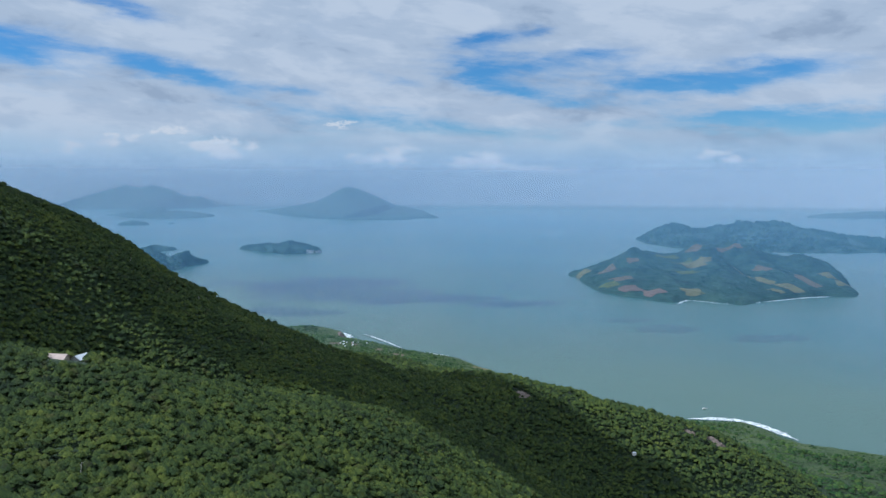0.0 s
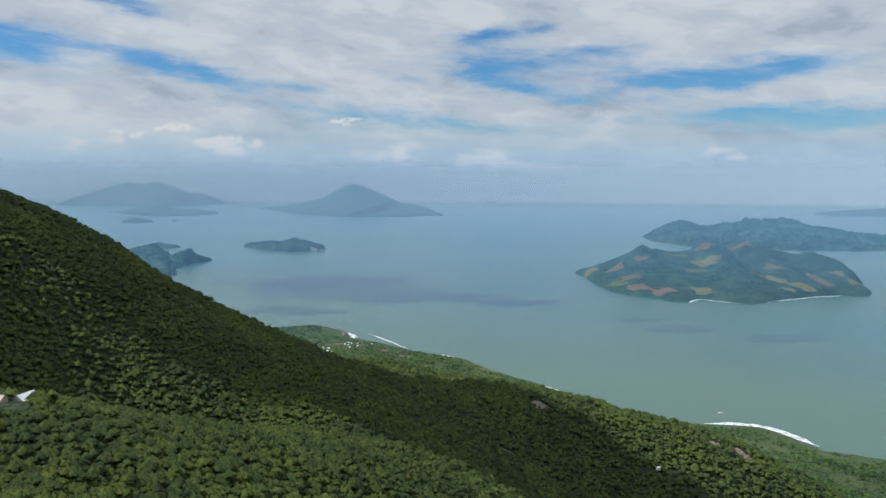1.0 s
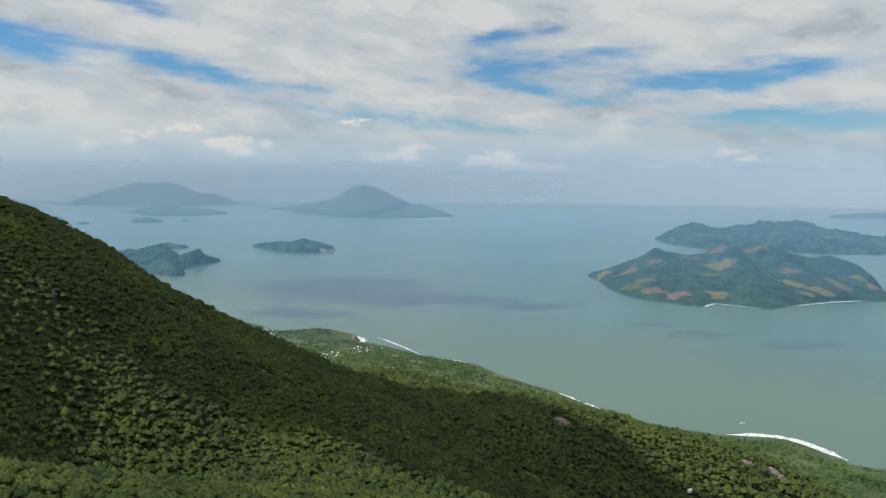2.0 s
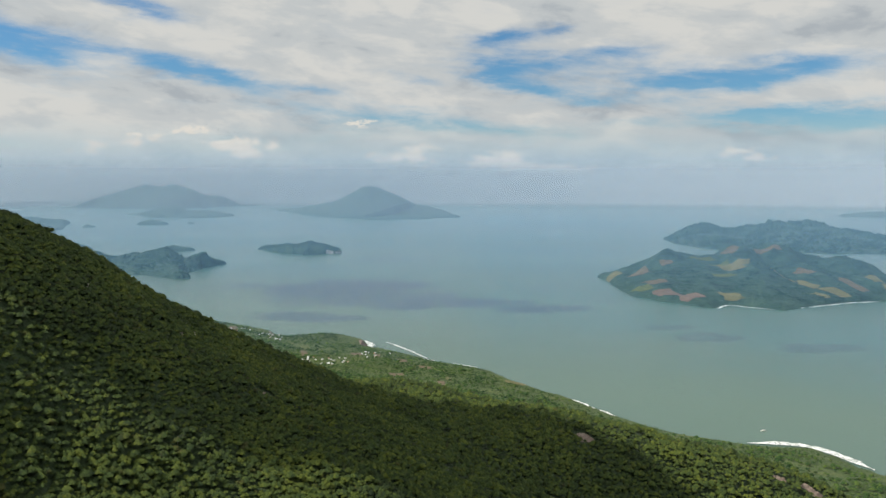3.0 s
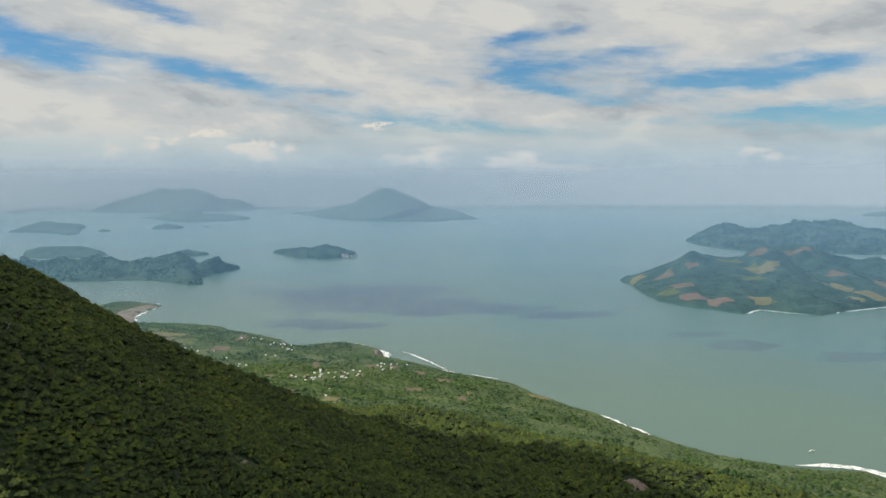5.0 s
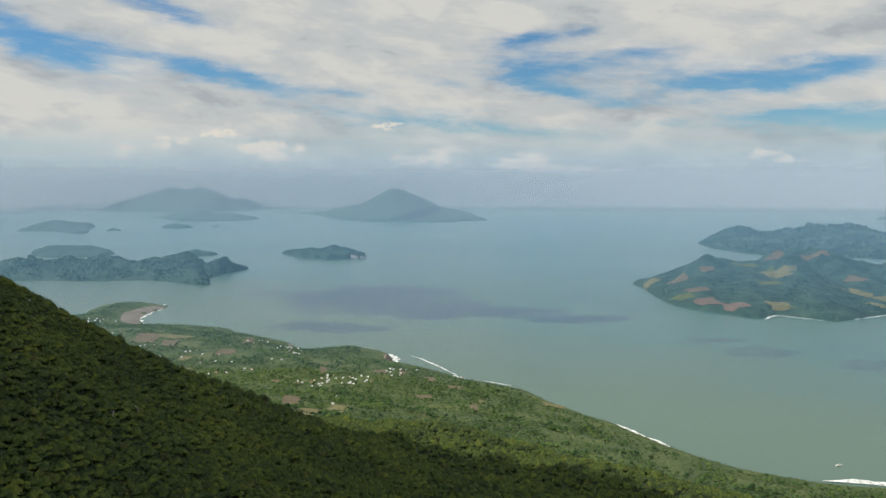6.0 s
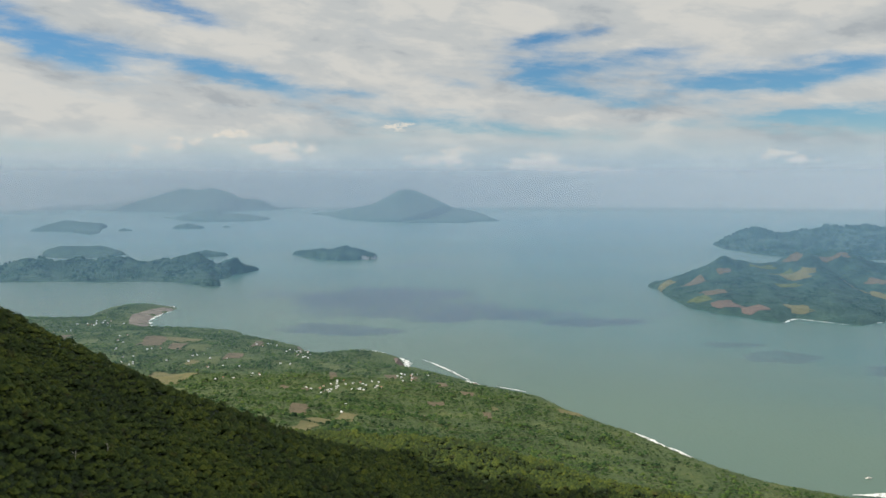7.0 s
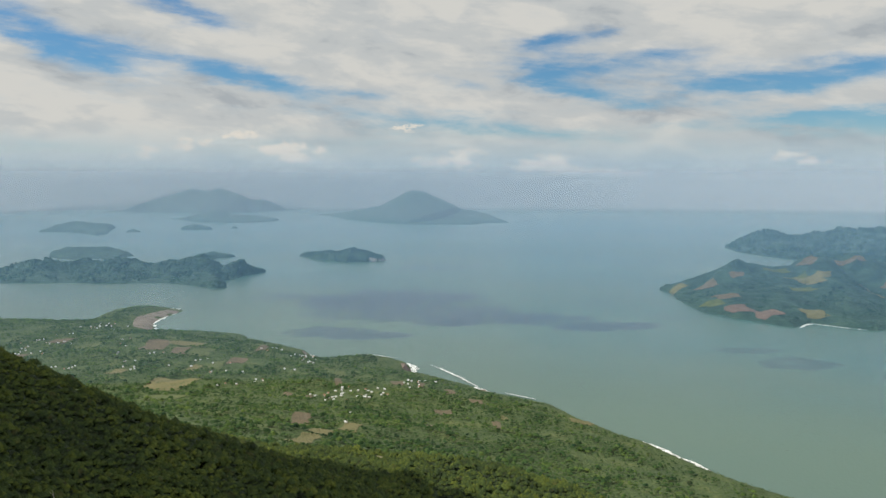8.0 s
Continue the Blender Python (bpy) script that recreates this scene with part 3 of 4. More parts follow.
long_isle, long_isle_z = island("island", [(611, 1845), (589, 1700), (592, 1640), (604, 1560), (640, 1505), (800, 1440), (963, 1440), (1150, 1470), (1180, 1640), (1080, 1900), (1000, 2050), (750, 2000)],
       [([(620, 1845, 5), (653, 1850, 17), (699, 1850, 29), (724, 1850, 29), (767, 1850, 18), (817, 1850, 28), (860, 1850, 34), (947, 1850, 33), (1000, 1820, 18), (1040, 1720, 11),
          (1120, 1650, 4)], 80),
        ([(710, 1840, 27), (675, 1700, 12), (650, 1580, 4)], 45), ([(870, 1840, 32), (850, 1680, 17), (830, 1520, 4)], 50), ([(940, 1840, 30), (970, 1700, 15), (960, 1540, 4)], 50)],
       "long hilly island, blue-green with haze", wide=80, rough=0.13, seed=43, cells=150)
island("island", [(1640, 2960), (1750, 2900), (2000, 2890), (2230, 2960), (2000, 3060), (1750, 3050)], [([(1700, 2960, 10), (1900, 2960, 22), (2000, 2960, 22), (2150, 2960, 10)], 80)],
       "low land far off in the haze", wide=90, seed=47, cells=60)
island("far_shore", [(-2600, 4560), (-2150, 4380), (-1850, 4380), (-1300, 4600), (-1500, 4700), (-2500, 4700)],
       [([(-2500, 4600, 45), (-2150, 4560, 50), (-1850, 4600, 30), (-1500, 4640, 12)], 150)],
       "mainland hills almost lost in haze", wide=200, seed=51, cells=70)


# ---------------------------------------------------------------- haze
# wide shallow bowls standing in for haze, one beyond the other, that start at the water and lean outwards
# haze colour set by hand: blue on near bowls, paler on far ones
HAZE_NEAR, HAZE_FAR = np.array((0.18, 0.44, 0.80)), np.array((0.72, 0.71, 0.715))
for r, density, lean in ((480, 0.11, 2.7), (850, 0.17, 2.7), (1350, 0.15, 2.7), (2000, 0.14, 2.7), (2850, 0.13, 1.8), (4100, 0.24, 0.3), (4470, 0.45, 0.1), (4790, 0.97, 0.05)):
    a = np.linspace(0, 2 * np.pi, 96, endpoint=False)
    top, foot, clear = min(140 + 0.10 * r, 270), 48.0 if r < 1900 else 26.0, 135.0
    if r > 4000:
        foot, clear = (10.0 if r < 4500 else 5.0), 100.0
    rows = []
    for z in np.linspace(0, top, 6):
        q = r + lean * z
        rows.append(np.stack([np.sin(a) * q, 45 + np.cos(a) * q, 0 * a + z], -1))
    i = np.arange(6 * 96).reshape(6, 96)
    j = np.roll(i, -1, 1)
    hz = mesh_object("haze", np.concatenate(rows), np.stack([i[:-1], j[:-1], j[1:], i[1:]], -1).reshape(-1, 4), haze_material("haze_sheet", density, top, (*(HAZE_NEAR + (HAZE_FAR - HAZE_NEAR) * min(r / 3200, 1) ** 1.5), 1), foot, clear))
    tagged(hz, "thin tinted sheet standing in for sea haze", "haze", kind="structure")


# ---------------------------------------------------------------- forest
def crown(lumps, around, rings, seed, wide=0.55):
    """A tree crown as a few uneven domes; corners and triangles, about 1 m across."""
    rng = np.random.default_rng(seed)
    V, T, n = [], [], 0
    for k in range(lumps):
        off = np.array([0, 0, 0.0]) if k == 0 else np.array([*(rng.uniform(-1, 1, 2) * wide * 0.62), rng.uniform(-0.15, 0.12)])
        r = wide * (0.9 if lumps == 1 else rng.uniform(0.45, 0.72))
        pts = []
        for i in range(rings):
            e = np.pi / 2 * (1 - (i + 0.55) / (rings - 0.3)) if rings > 1 else 0.2
            for j in range(around):
                g = 2 * np.pi * (j + 0.5 * (i % 2)) / around
                q = r * rng.uniform(0.8, 1.2)
                pts.append((q * np.cos(e) * np.cos(g), q * np.cos(e) * np.sin(g), q * (np.sin(e) * 0.9)))
        pts.append((0, 0, r * 0.88))
        V.append(np.array(pts) + off)
        m = len(pts) - 1
        for j in range(around):
            T.append((n + m, n + j, n + (j + 1) % around))
            for i in range(rings - 1):
                a0, a1 = n + i * around + j, n + i * around + (j + 1) % around
                b0, b1 = a0 + around, a1 + around
                T += [(a0, b0, a1), (a1, b0, b1)]
        n += len(pts)
    return np.concatenate(V), np.array(T)


def lobed(lobes, around, rings, seed, wide=0.5, small=0.2, big=0.34):
    """A rounded crown built up of small leafy lobes over a dome, with gaps between them."""
    rng = np.random.default_rng(seed)
    V, T, n = [], [], 0
    for k in range(lobes):
        up = 1 - (k + 0.5) / lobes
        g = 2.4 * k + rng.uniform(-0.5, 0.5)
        e = math.asin(min(0.97, 0.05 + 0.95 * up))
        r = rng.uniform(small, big)
        d = wide - 0.55 * r
        off = np.array([d * math.cos(e) * math.cos(g), d * math.cos(e) * math.sin(g), 0.8 * d * math.sin(e) - 0.1])
        off[:2] *= rng.uniform(0.75, 1.2)
        pts = []
        for i in range(rings):
            a = math.pi / 2 - (i + 0.6) * math.pi / 1.8 / rings if rings > 1 else -0.25
            for j in range(around):
                h = 2 * math.pi * (j + 0.5 * (i % 2)) / around
                q = r * rng.uniform(0.78, 1.22)
                pts.append((q * math.cos(a) * math.cos(h), q * math.cos(a) * math.sin(h), q * math.sin(a) * 0.9))
        pts.append((0, 0, r * 0.85))
        m = len(pts) - 1
        V.append(np.array(pts) + off)
        for j in range(around):
            T.append((n + m, n + j, n + (j + 1) % around))
            for i in range(rings - 1):
                a0, a1 = n + i * around + j, n + i * around + (j + 1) % around
                T += [(a0, a0 + around, a1), (a1, a0 + around, a1 + around)]
        n += len(pts)
    return np.concatenate(V), np.array(T)


def leafy(base, leaves, size, seed):
    """A crown with loose sprays of leaves standing off it, each a small bent-away blade."""
    rng = np.random.default_rng(seed)
    V, T = base
    pick = rng.integers(0, len(V), leaves)
    mixed = V[pick] * 0.6 + V[rng.permutation(pick)] * 0.4
    d = mixed / (np.linalg.norm(mixed, axis=1, keepdims=True) + 1e-6)
    c = mixed + d * rng.uniform(0.02, 0.22, (leaves, 1)) + rng.normal(0, 0.07, (leaves, 3))
    u = rng.normal(size=(leaves, 3))
    u -= 0.6 * d * (u * d).sum(1, keepdims=True)
    u /= np.linalg.norm(u, axis=1, keepdims=True)
    w = np.cross(d, u) + rng.normal(0, 0.35, (leaves, 3))
    s = size * rng.uniform(0.6, 1.4, (leaves, 1))
    blade = np.stack([c - u * s - w * s * 0.5, c + u * s - w * s * 0.4, c + w * s * 0.9], 1).reshape(-1, 3)
    q = len(V) + 3 * np.arange(leaves)[:, None]
    return np.concatenate([V, blade]), np.concatenate([T, q + np.array([[0, 1, 2]])])


def scatter(x0, x1, y0, y1, step, rng):
    """Plan points in rough order, one to each cell."""
    a, b2 = np.meshgrid(np.arange(x0, x1, step), np.arange(y0, y1, step))
    x = (a + rng.uniform(0, step, a.shape)).ravel()
    return x, (b2 + rng.uniform(0, step, a.shape)).ravel()


def plant(name, kinds, x, y, size, mat, rng, label, sink=0.25, smooth=True, height=None, relief=0.0):
    """Crowns of the given kinds over plan points, as one mesh."""
    z = (height or land)(x, y)
    if height is None:
        z = z + np.clip(size, 0, 2) * (0.10 + 0.20 * ripple(x, y, 3, 32)) + relief * (0.45 + 0.50 * ripple(x, y, 8.5, 31) + 0.35 * ripple(x, y, 4.2, 33))
    V, T, n = [], [], 0
    which = rng.integers(0, len(kinds), len(x))
    turn = rng.uniform(0, 2 * np.pi, len(x))
    tall = rng.uniform(0.65, 1.15, len(x))
    z = z + size * rng.uniform(-0.10, 0.20, len(x))
    for k, (kv, kt) in enumerate(kinds):
        s = which == k
        c, sn = np.cos(turn[s])[:, None], np.sin(turn[s])[:, None]
        px = (kv[None, :, 0] * c - kv[None, :, 1] * sn) * size[s][:, None] + x[s][:, None]
        py = (kv[None, :, 0] * sn + kv[None, :, 1] * c) * size[s][:, None] + y[s][:, None]
        pz = (kv[None, :, 2] * tall[s][:, None] + sink) * size[s][:, None] + z[s][:, None]
        m = int(s.sum())
        V.append(np.stack([px, py, pz], -1).reshape(-1, 3))
        T.append((kt[None] + (np.arange(m) * len(kv))[:, None, None]).reshape(-1, 3) + n)
        n += m * len(kv)
    ob = mesh_object(name, np.concatenate(V), np.concatenate(T), mat, smooth)
    return tagged(ob, label, "forest", kind="stuff")


# fields on the plain: centre, width, depth
BROWN = [(-207, 686, 21, 46), (-183, 667, 14, 35), (-134, 630, 12, 31), (-132, 697, 7, 35), (-285, 643, 13, 17), (-285, 706, 17, 23),
         (-60, 566, 5, 26), (-58, 429, 9, 45), (-26, 574, 8, 19), (-12, 577, 5, 16), (-4, 371, 6, 24), (-5, 462, 5, 11), (1, 498, 9, 16),
         (26, 478, 5, 17), (5, 563, 7, 22), (19, 536, 9, 13), (-80, 519, 7, 19), (-68, 508, 4, 19)]
STRAW = [(-188, 699, 28, 28), (-151, 545, 28, 43), (-155, 603, 8, 23), (-47, 372, 9, 26), (-44, 397, 9, 30), (-37, 423, 9, 24),
         (-16, 300, 5, 22), (74, 523, 13, 18), (31, 498, 4, 12), (-195, 585, 12, 18)]
PASTURE = [(-167, 661, 18, 28), (-255, 686, 15, 26), (-63, 598, 7, 26), (-135, 486, 25, 36), (-143, 612, 9, 31), (32, 186, 4, 4)]
CLUSTERS = [(-61, 516, 9, 18, 12), (-48, 530, 12, 28, 24), (-35, 540, 7, 18, 8), (-15, 574, 9, 20, 12), (-7, 590, 5, 5, 4), (-130, 587, 12, 12, 5),
            (-104, 565, 8, 14, 4), (-98, 668, 9, 12, 12), (-288, 800, 16, 26, 14), (-279, 694, 12, 10, 5), (-190, 594, 10, 8, 4),
            (-245, 596, 14, 12, 4), (-297, 672, 10, 10, 3), (-125, 692, 10, 8, 5), (-39, 460, 3, 3, 1), (-150, 625, 25, 20, 6),
            (-296, 781, 10, 14, 6), (-230, 682, 7, 9, 2), (-218, 652, 7, 9, 2), (-201, 627, 7, 9, 2), (-193, 652, 7, 9, 3), (-116, 540, 7, 9, 3), (-90, 644, 10, 14, 7),
            (-292, 649, 10, 14, 5), (-272, 650, 7, 9, 3), (-224, 601, 7, 9, 3), (-307, 709, 10, 14, 5), (-235, 710, 7, 9, 3), (-92, 603, 7, 9, 2), (-35, 426, 7, 9, 1),
            (-170, 604, 7, 9, 2), (-293, 725, 10, 14, 4)]
FIELDS = [(f[0], f[1], f[2] * 0.85, f[3] * 0.8, turn_of, m) for fs, turn_of, m in ((BROWN, 4, field_brown), (STRAW, -6, field_straw), (PASTURE, 8, field_green)) for f in fs]


def bare(x, y):
    """True where fields or houses keep the trees away."""
    out = np.zeros(x.shape, bool)
    for cx, cy, w, d, turn, _ in FIELDS:
        c, s = math.cos(radians(turn)), math.sin(radians(turn))
        u, v = (x - cx) * c + (y - cy) * s, -(x - cx) * s + (y - cy) * c
        out |= (np.abs(u) < w / 2 + 0.5) & (np.abs(v) < d / 2 + 0.5)
    for cx, cy, r in CLEARINGS:
        out |= np.hypot(x - cx, y - cy) < r
    for cx, cy, w, d, _ in CLUSTERS:
        out |= (np.hypot((x - cx) / w, (y - cy) / d) < 1) & (ripple(x, y, 3.5, 9) > 0.15)
    return out


CLEARINGS = [(-23.4, 59.9, 1.3), (-23.1, 63.0, 0.9), (-22.9, 61.7, 0.8), (-22.4, 60.4, 0.8), (-21.9, 59.0, 0.9), (-23.2, 58.2, 0.9), (-22.7, 56.8, 0.9), (-22.2, 55.4, 0.8), (-21.4, 57.6, 0.8), (46, 224, 3.2), (113.5, 242, 3.4), (105, 243, 2.4), (-20, 156, 1.6), (76.5, 213, 1.0),
             (-24, 664, 7), (27, 609, 6), (-284, 868, 11), (-274, 838, 9), (-21.6, 56.8, 1.5), (-22.6, 58.5, 1.4), (-20.6, 60.5, 1.2)]


def canopy(x, y, rng, small, big):
    """Crown widths: mostly small, a few wide emergent ones, changing from stand to stand."""
    u = np.clip(rng.random(len(x)) ** 2.6 + 0.25 * ripple(x, y, 9, 21), 0, 1)
    return small + (big - small) * u


rng = np.random.default_rng(11)


def on_spur(x, y):
    """The near spur that the path starts over."""
    return (x > -44) & (x < 25) & (y > 30) & (y < 98)


def on_flank(x, y):
    return ~on_spur(x, y) & (x > -38 - 0.33 * (y - 20)) & (x < 25 + 0.66 * y) & (x > -98) & (x < 150) & (y < 330)


def on_front(x, y):
    """The slope that the path follows closely."""
    return on_flank(x, y) & (x < 75) & (y < 232)


near_kinds = [leafy(lobed(4, 5, 1, 20 + k, 0.44, 0.22, 0.44), 14, 0.085, 40 + k) for k in range(24)]
x, y = scatter(-44, 25, 30, 98, 0.43, rng)
keep = ~bare(x, y)
x, y = x[keep], y[keep]
plant("forest", near_kinds, x, y, canopy(x, y, rng, 0.40, 1.02), leaf_near, rng, "dense broadleaf forest canopy on the near spur", relief=0.35)

flank_kinds = [leafy(lobed(4, 5, 1, 60 + k, 0.44, 0.22, 0.44), 9, 0.09, 90 + k) for k in range(24)]
for near, step, least, most in ((True, 0.64, 0.62, 1.45), (False, 1.08, 1.0, 2.1)):
    x, y = scatter(-98, 76, 60, 234, step, rng)
    keep = ~bare(x, y) & on_front(x, y) & (((x < 8) & (y < 196)) == near)
    x, y = x[keep], y[keep]
    plant("forest", flank_kinds, x, y, canopy(x, y, rng, least, most), leaf_near, rng, "dense broadleaf forest on the volcano flank", relief=0.5)
# tall trees that stand out of the canopy
tall_kinds = [leafy(lobed(5, 5, 2, 260 + k, 0.5, 0.24, 0.38), 26, 0.09, 290 + k) for k in range(8)]
x, y = scatter(-98, 90, 60, 250, 4.4, rng)
keep = ~bare(x, y) & on_front(x, y) & (rng.random(len(x)) < 0.6)
x, y = x[keep], y[keep]
plant("forest", tall_kinds, x, y, rng.uniform(1.0, 1.7, len(x)), leaf_near, rng, "taller broad-crowned trees above the forest canopy", sink=0.2, relief=0.5)
far_kinds = [lobed(4, 5, 1, 160 + k, 0.5, 0.26, 0.4) for k in range(8)]
x, y = scatter(-98, 150, 60, 330, 1.5, rng)
keep = ~bare(x, y) & on_flank(x, y) & ~on_front(x, y) & (shore(x, y) > 3)
x, y = x[keep], y[keep]
plant("forest", far_kinds, x, y, canopy(x, y, rng, 1.2, 2.6), leaf_near, rng, "dense broadleaf forest on the lower flank", relief=0.4)

plain_kinds = [crown(2, 5, 1, 80 + k) if k % 3 else crown(1, 5, 2, 80 + k) for k in range(12)]
x, y = scatter(-420, 330, 200, 975, 1.75, rng)
d = shore(x, y)
keep = ~on_flank(x, y) & (d > 3) & ~bare(x, y) & (x > -60 - 0.60 * (y - 100))
keep &= rng.random(len(x)) < 0.76 + 0.65 * ripple(x, y, 10, 12) + 0.35 * ripple(x, y, 38, 13) + 0.5 * np.clip((330 - y) / 120, 0, 1)
x, y = x[keep], y[keep]
plant("woodland", plain_kinds, x, y, canopy(x, y, rng, 0.8, 2.9) * np.clip(shore(x, y) / 25, 0.35, 1), leaf_plain, rng, "patchy green woodland on the coastal plain", sink=0.16)


def beside(x, y):
    """Round the start of the path, past the near spur."""
    return (np.abs(x) < 80) & (y > -70) & (y < 62) & ~on_spur(x, y)


x, y = scatter(-80, 80, -70, 62, 2.4, rng)
keep = beside(x, y)
x, y = x[keep], y[keep]
plant("forest", far_kinds, x, y, canopy(x, y, rng, 2.2, 3.8), leaf_near, rng, "dense broadleaf forest on the slope beside the spur")
summit_kinds = [crown(1, 6, 2, 180 + k) for k in range(6)]
x, y = scatter(-420, 420, -300, 330, 8.5, rng)
keep = (shore(x, y) > 4) & ((x < -38 - 0.33 * (y - 20)) | (x > 25 + 0.66 * y) | (y < 20)) & ~beside(x, y) & ~on_spur(x, y)
x, y = x[keep], y[keep]
plant("woodland", summit_kinds, x, y, canopy(x, y, rng, 6.0, 10.0), leaf_plain, rng, "broadleaf forest round the volcano summit")


# ---------------------------------------------------------------- fields, surf, rocks
def drape(name, height, cx, cy, w, d, turn, mat, label, category, lift=0.2, n=9, seed=0, kind=""):
    """A sheet with an uneven outline laid over the ground."""
    u, v = np.meshgrid(np.linspace(-1, 1, n), np.linspace(-1, 1, n))
    r = np.random.default_rng(seed)
    a = np.arctan2(v, u)
    swell = 1 + 0.16 * np.sin(2 * a + r.uniform(0, 6)) + 0.10 * np.sin(3 * a + r.uniform(0, 6)) + 0.06 * np.sin(7 * a + r.uniform(0, 6))
    c, s_ = math.cos(radians(turn)), math.sin(radians(turn))
    x = cx + (u * w * c - v * d * s_) * swell / 2
    y = cy + (u * w * s_ + v * d * c) * swell / 2
    ob = mesh_object(name, np.stack([x, y, height(x, y) + lift], -1).reshape(-1, 3), lattice(n, n), mat)
    return tagged(ob, label, category, kind=kind)


FIELD_WORDS = {field_brown.name: "ploughed brown field among the trees", field_straw.name: "dry straw-coloured field between hedgerow trees",
               field_green.name: "pale green pasture between the woods", field_pink.name: "reddish bare field on the island slope"}
for k, (cx, cy, w, d, turn, m) in enumerate(FIELDS):
    tagged(drape("field", land, cx, cy, w, d, turn, m, FIELD_WORDS[m.name], "field", seed=k), group="fields on the plain")


def ribbon(name, pts, inner, outer, mat, label, category, height=None, lift=0.06, step=1.6, seed=0, ragged=0.5):
    """A strip along a line of plan points, between two offsets to its left, with a ragged outer edge."""
    P = np.array(pts, float)
    for _ in range(2):
        P = np.concatenate([P[:1], np.stack([P[:-1] * 0.75 + P[1:] * 0.25, P[:-1] * 0.25 + P[1:] * 0.75], 1).reshape(-1, 2), P[-1:]])
    run = np.concatenate([[0], np.cumsum(np.hypot(*np.diff(P, axis=0).T))])
    q = np.arange(0, run[-1], step)
    x, y = np.interp(q, run, P[:, 0]), np.interp(q, run, P[:, 1])
    tx, ty = np.gradient(x), np.gradient(y)
    ln = np.hypot(tx, ty)
    nx, ny = -ty / ln, tx / ln
    rag = 1 + ragged * (ripple(q, 0 * q, 9, seed) + 0.6 * ripple(q, 0 * q, 3.1, seed + 1))
    taper = np.clip(np.minimum(q, run[-1] - q) / 12, 0.05, 1)
    rows = []
    for f in np.linspace(0, 1, 5):
        o = inner * taper + (outer * rag * taper - inner * taper) * f + 0.5 * ripple(q, 0 * q + 7 * f, 2.5, seed + 2) * (f > 0)
        px, py = x + nx * o, y + ny * o
        rows.append(np.stack([px, py, (height(px, py) if height else 0 * px) + lift], -1))
    ob = mesh_object(name, np.array(rows).reshape(-1, 3), lattice(len(q), 5), mat)
    return tagged(ob, label, category)


for k, (i0, i1, w) in enumerate(((6, 10, 2.6), (10, 13, 0.8), (14, 17, 2.6), (17, 20, 1.6), (19, 22, 4.5), (22, 25, 2.0))):
    tagged(ribbon("surf", COAST[i0 - 1:i1], -2.0, 0.45 * w + 1.6, foam_mat, "white surf breaking along the shore", "surf", seed=30 + k, lift=0.05 + 0.03 * k, ragged=0.8), group="surf lines")
for k, line in enumerate(([(102, 507), (106, 499), (114, 480), (122, 461), (124, 455)], [(174, 417), (190, 417), (204, 411), (212, 394), (215, 376)], [(-8, 684), (-2, 675), (11, 648), (24, 619)], [(-66, 724), (-48, 718), (-34, 706)], [(40, 603), (58, 588)])):
    tagged(ribbon("breaker", line, -0.6 - 1.4 * (k < 2) - 1.4 * (k == 1), 1.0 + 0.4 * (k < 2), foam_mat, "thin white breaker rolling in off the shore", "surf", seed=50 + k, lift=0.40 + 0.03 * k), group="surf lines")
ribbon("beach", [(-262, 940), (-276, 890), (-274, 866), (-254, 812)], -16, 2.0, sand_mat, "grey sand beach round a small bay", "beach", land, 0.15, seed=60, ragged=0.2)
ribbon("beach", [(-103, 723), (-97, 703), (-84, 690)], -6, 1.5, sand_mat, "grey sand beach below the village", "beach", land, 0.15, seed=61, ragged=0.2)


def outcrop(cx, cy, w, d, high, turn, label, seed):
    """A bare broken rock face standing proud of the slope."""
    n = 16
    u, v = np.meshgrid(np.linspace(-1, 1, n), np.linspace(-1, 1, n))
    c, s_ = math.cos(radians(turn)), math.sin(radians(turn))
    x, y = cx + (u * w * c - v * d * s_) / 2, cy + (u * w * s_ + v * d * c) / 2
    dome = np.clip(1 - np.maximum(np.abs(u), np.abs(v)) ** 3, 0, 1)
    z = land(x, y) - 0.3 + dome * (high + 0.5 * high * ripple(x, y, w / 6, seed) + 0.3 * high * ripple(x, y, w / 13, seed + 1))
    x, y = x + 0.25 * ripple(z, x, 0.7, seed), y + 0.25 * ripple(z, y, 0.7, seed + 2)
    ob = mesh_object("rock_outcrop", np.stack([x, y, z], -1).reshape(-1, 3), lattice(n, n), rock_mat, smooth=False)
    return tagged(ob, label, "rock")


outcrop(46, 224, 5.5, 4, 0.9, 20, "reddish bare rock outcrop in the forest", 1)
outcrop(113.5, 242, 6.5, 4.5, 1.0, -45, "pale broken cliff face above the gully", 2)
outcrop(105, 243, 4, 3, 0.8, -20, "small brown rock scar in the forest", 3)
outcrop(-20, 156, 1.4, 1.4, 0.5, 0, "small patch of bare red soil and rock", 4)
outcrop(-24, 664, 8, 12, 2.0, 10, "dark rocky point washed by surf", 5)
outcrop(27, 609, 7, 10, 1.8, 30, "dark rocky point washed by surf", 6)


# fields of the hilly island: centre, width, depth
ISLE_BROWN = [(476, 1045, 36, 14, 0), (428, 1051, 24, 18, 0), (305, 1025, 32, 34, 10), (302, 957, 28, 24, 0), (518, 918, 20, 46, 15), (339, 1028, 18, 16, 0), (481, 958, 16, 30, 20)]
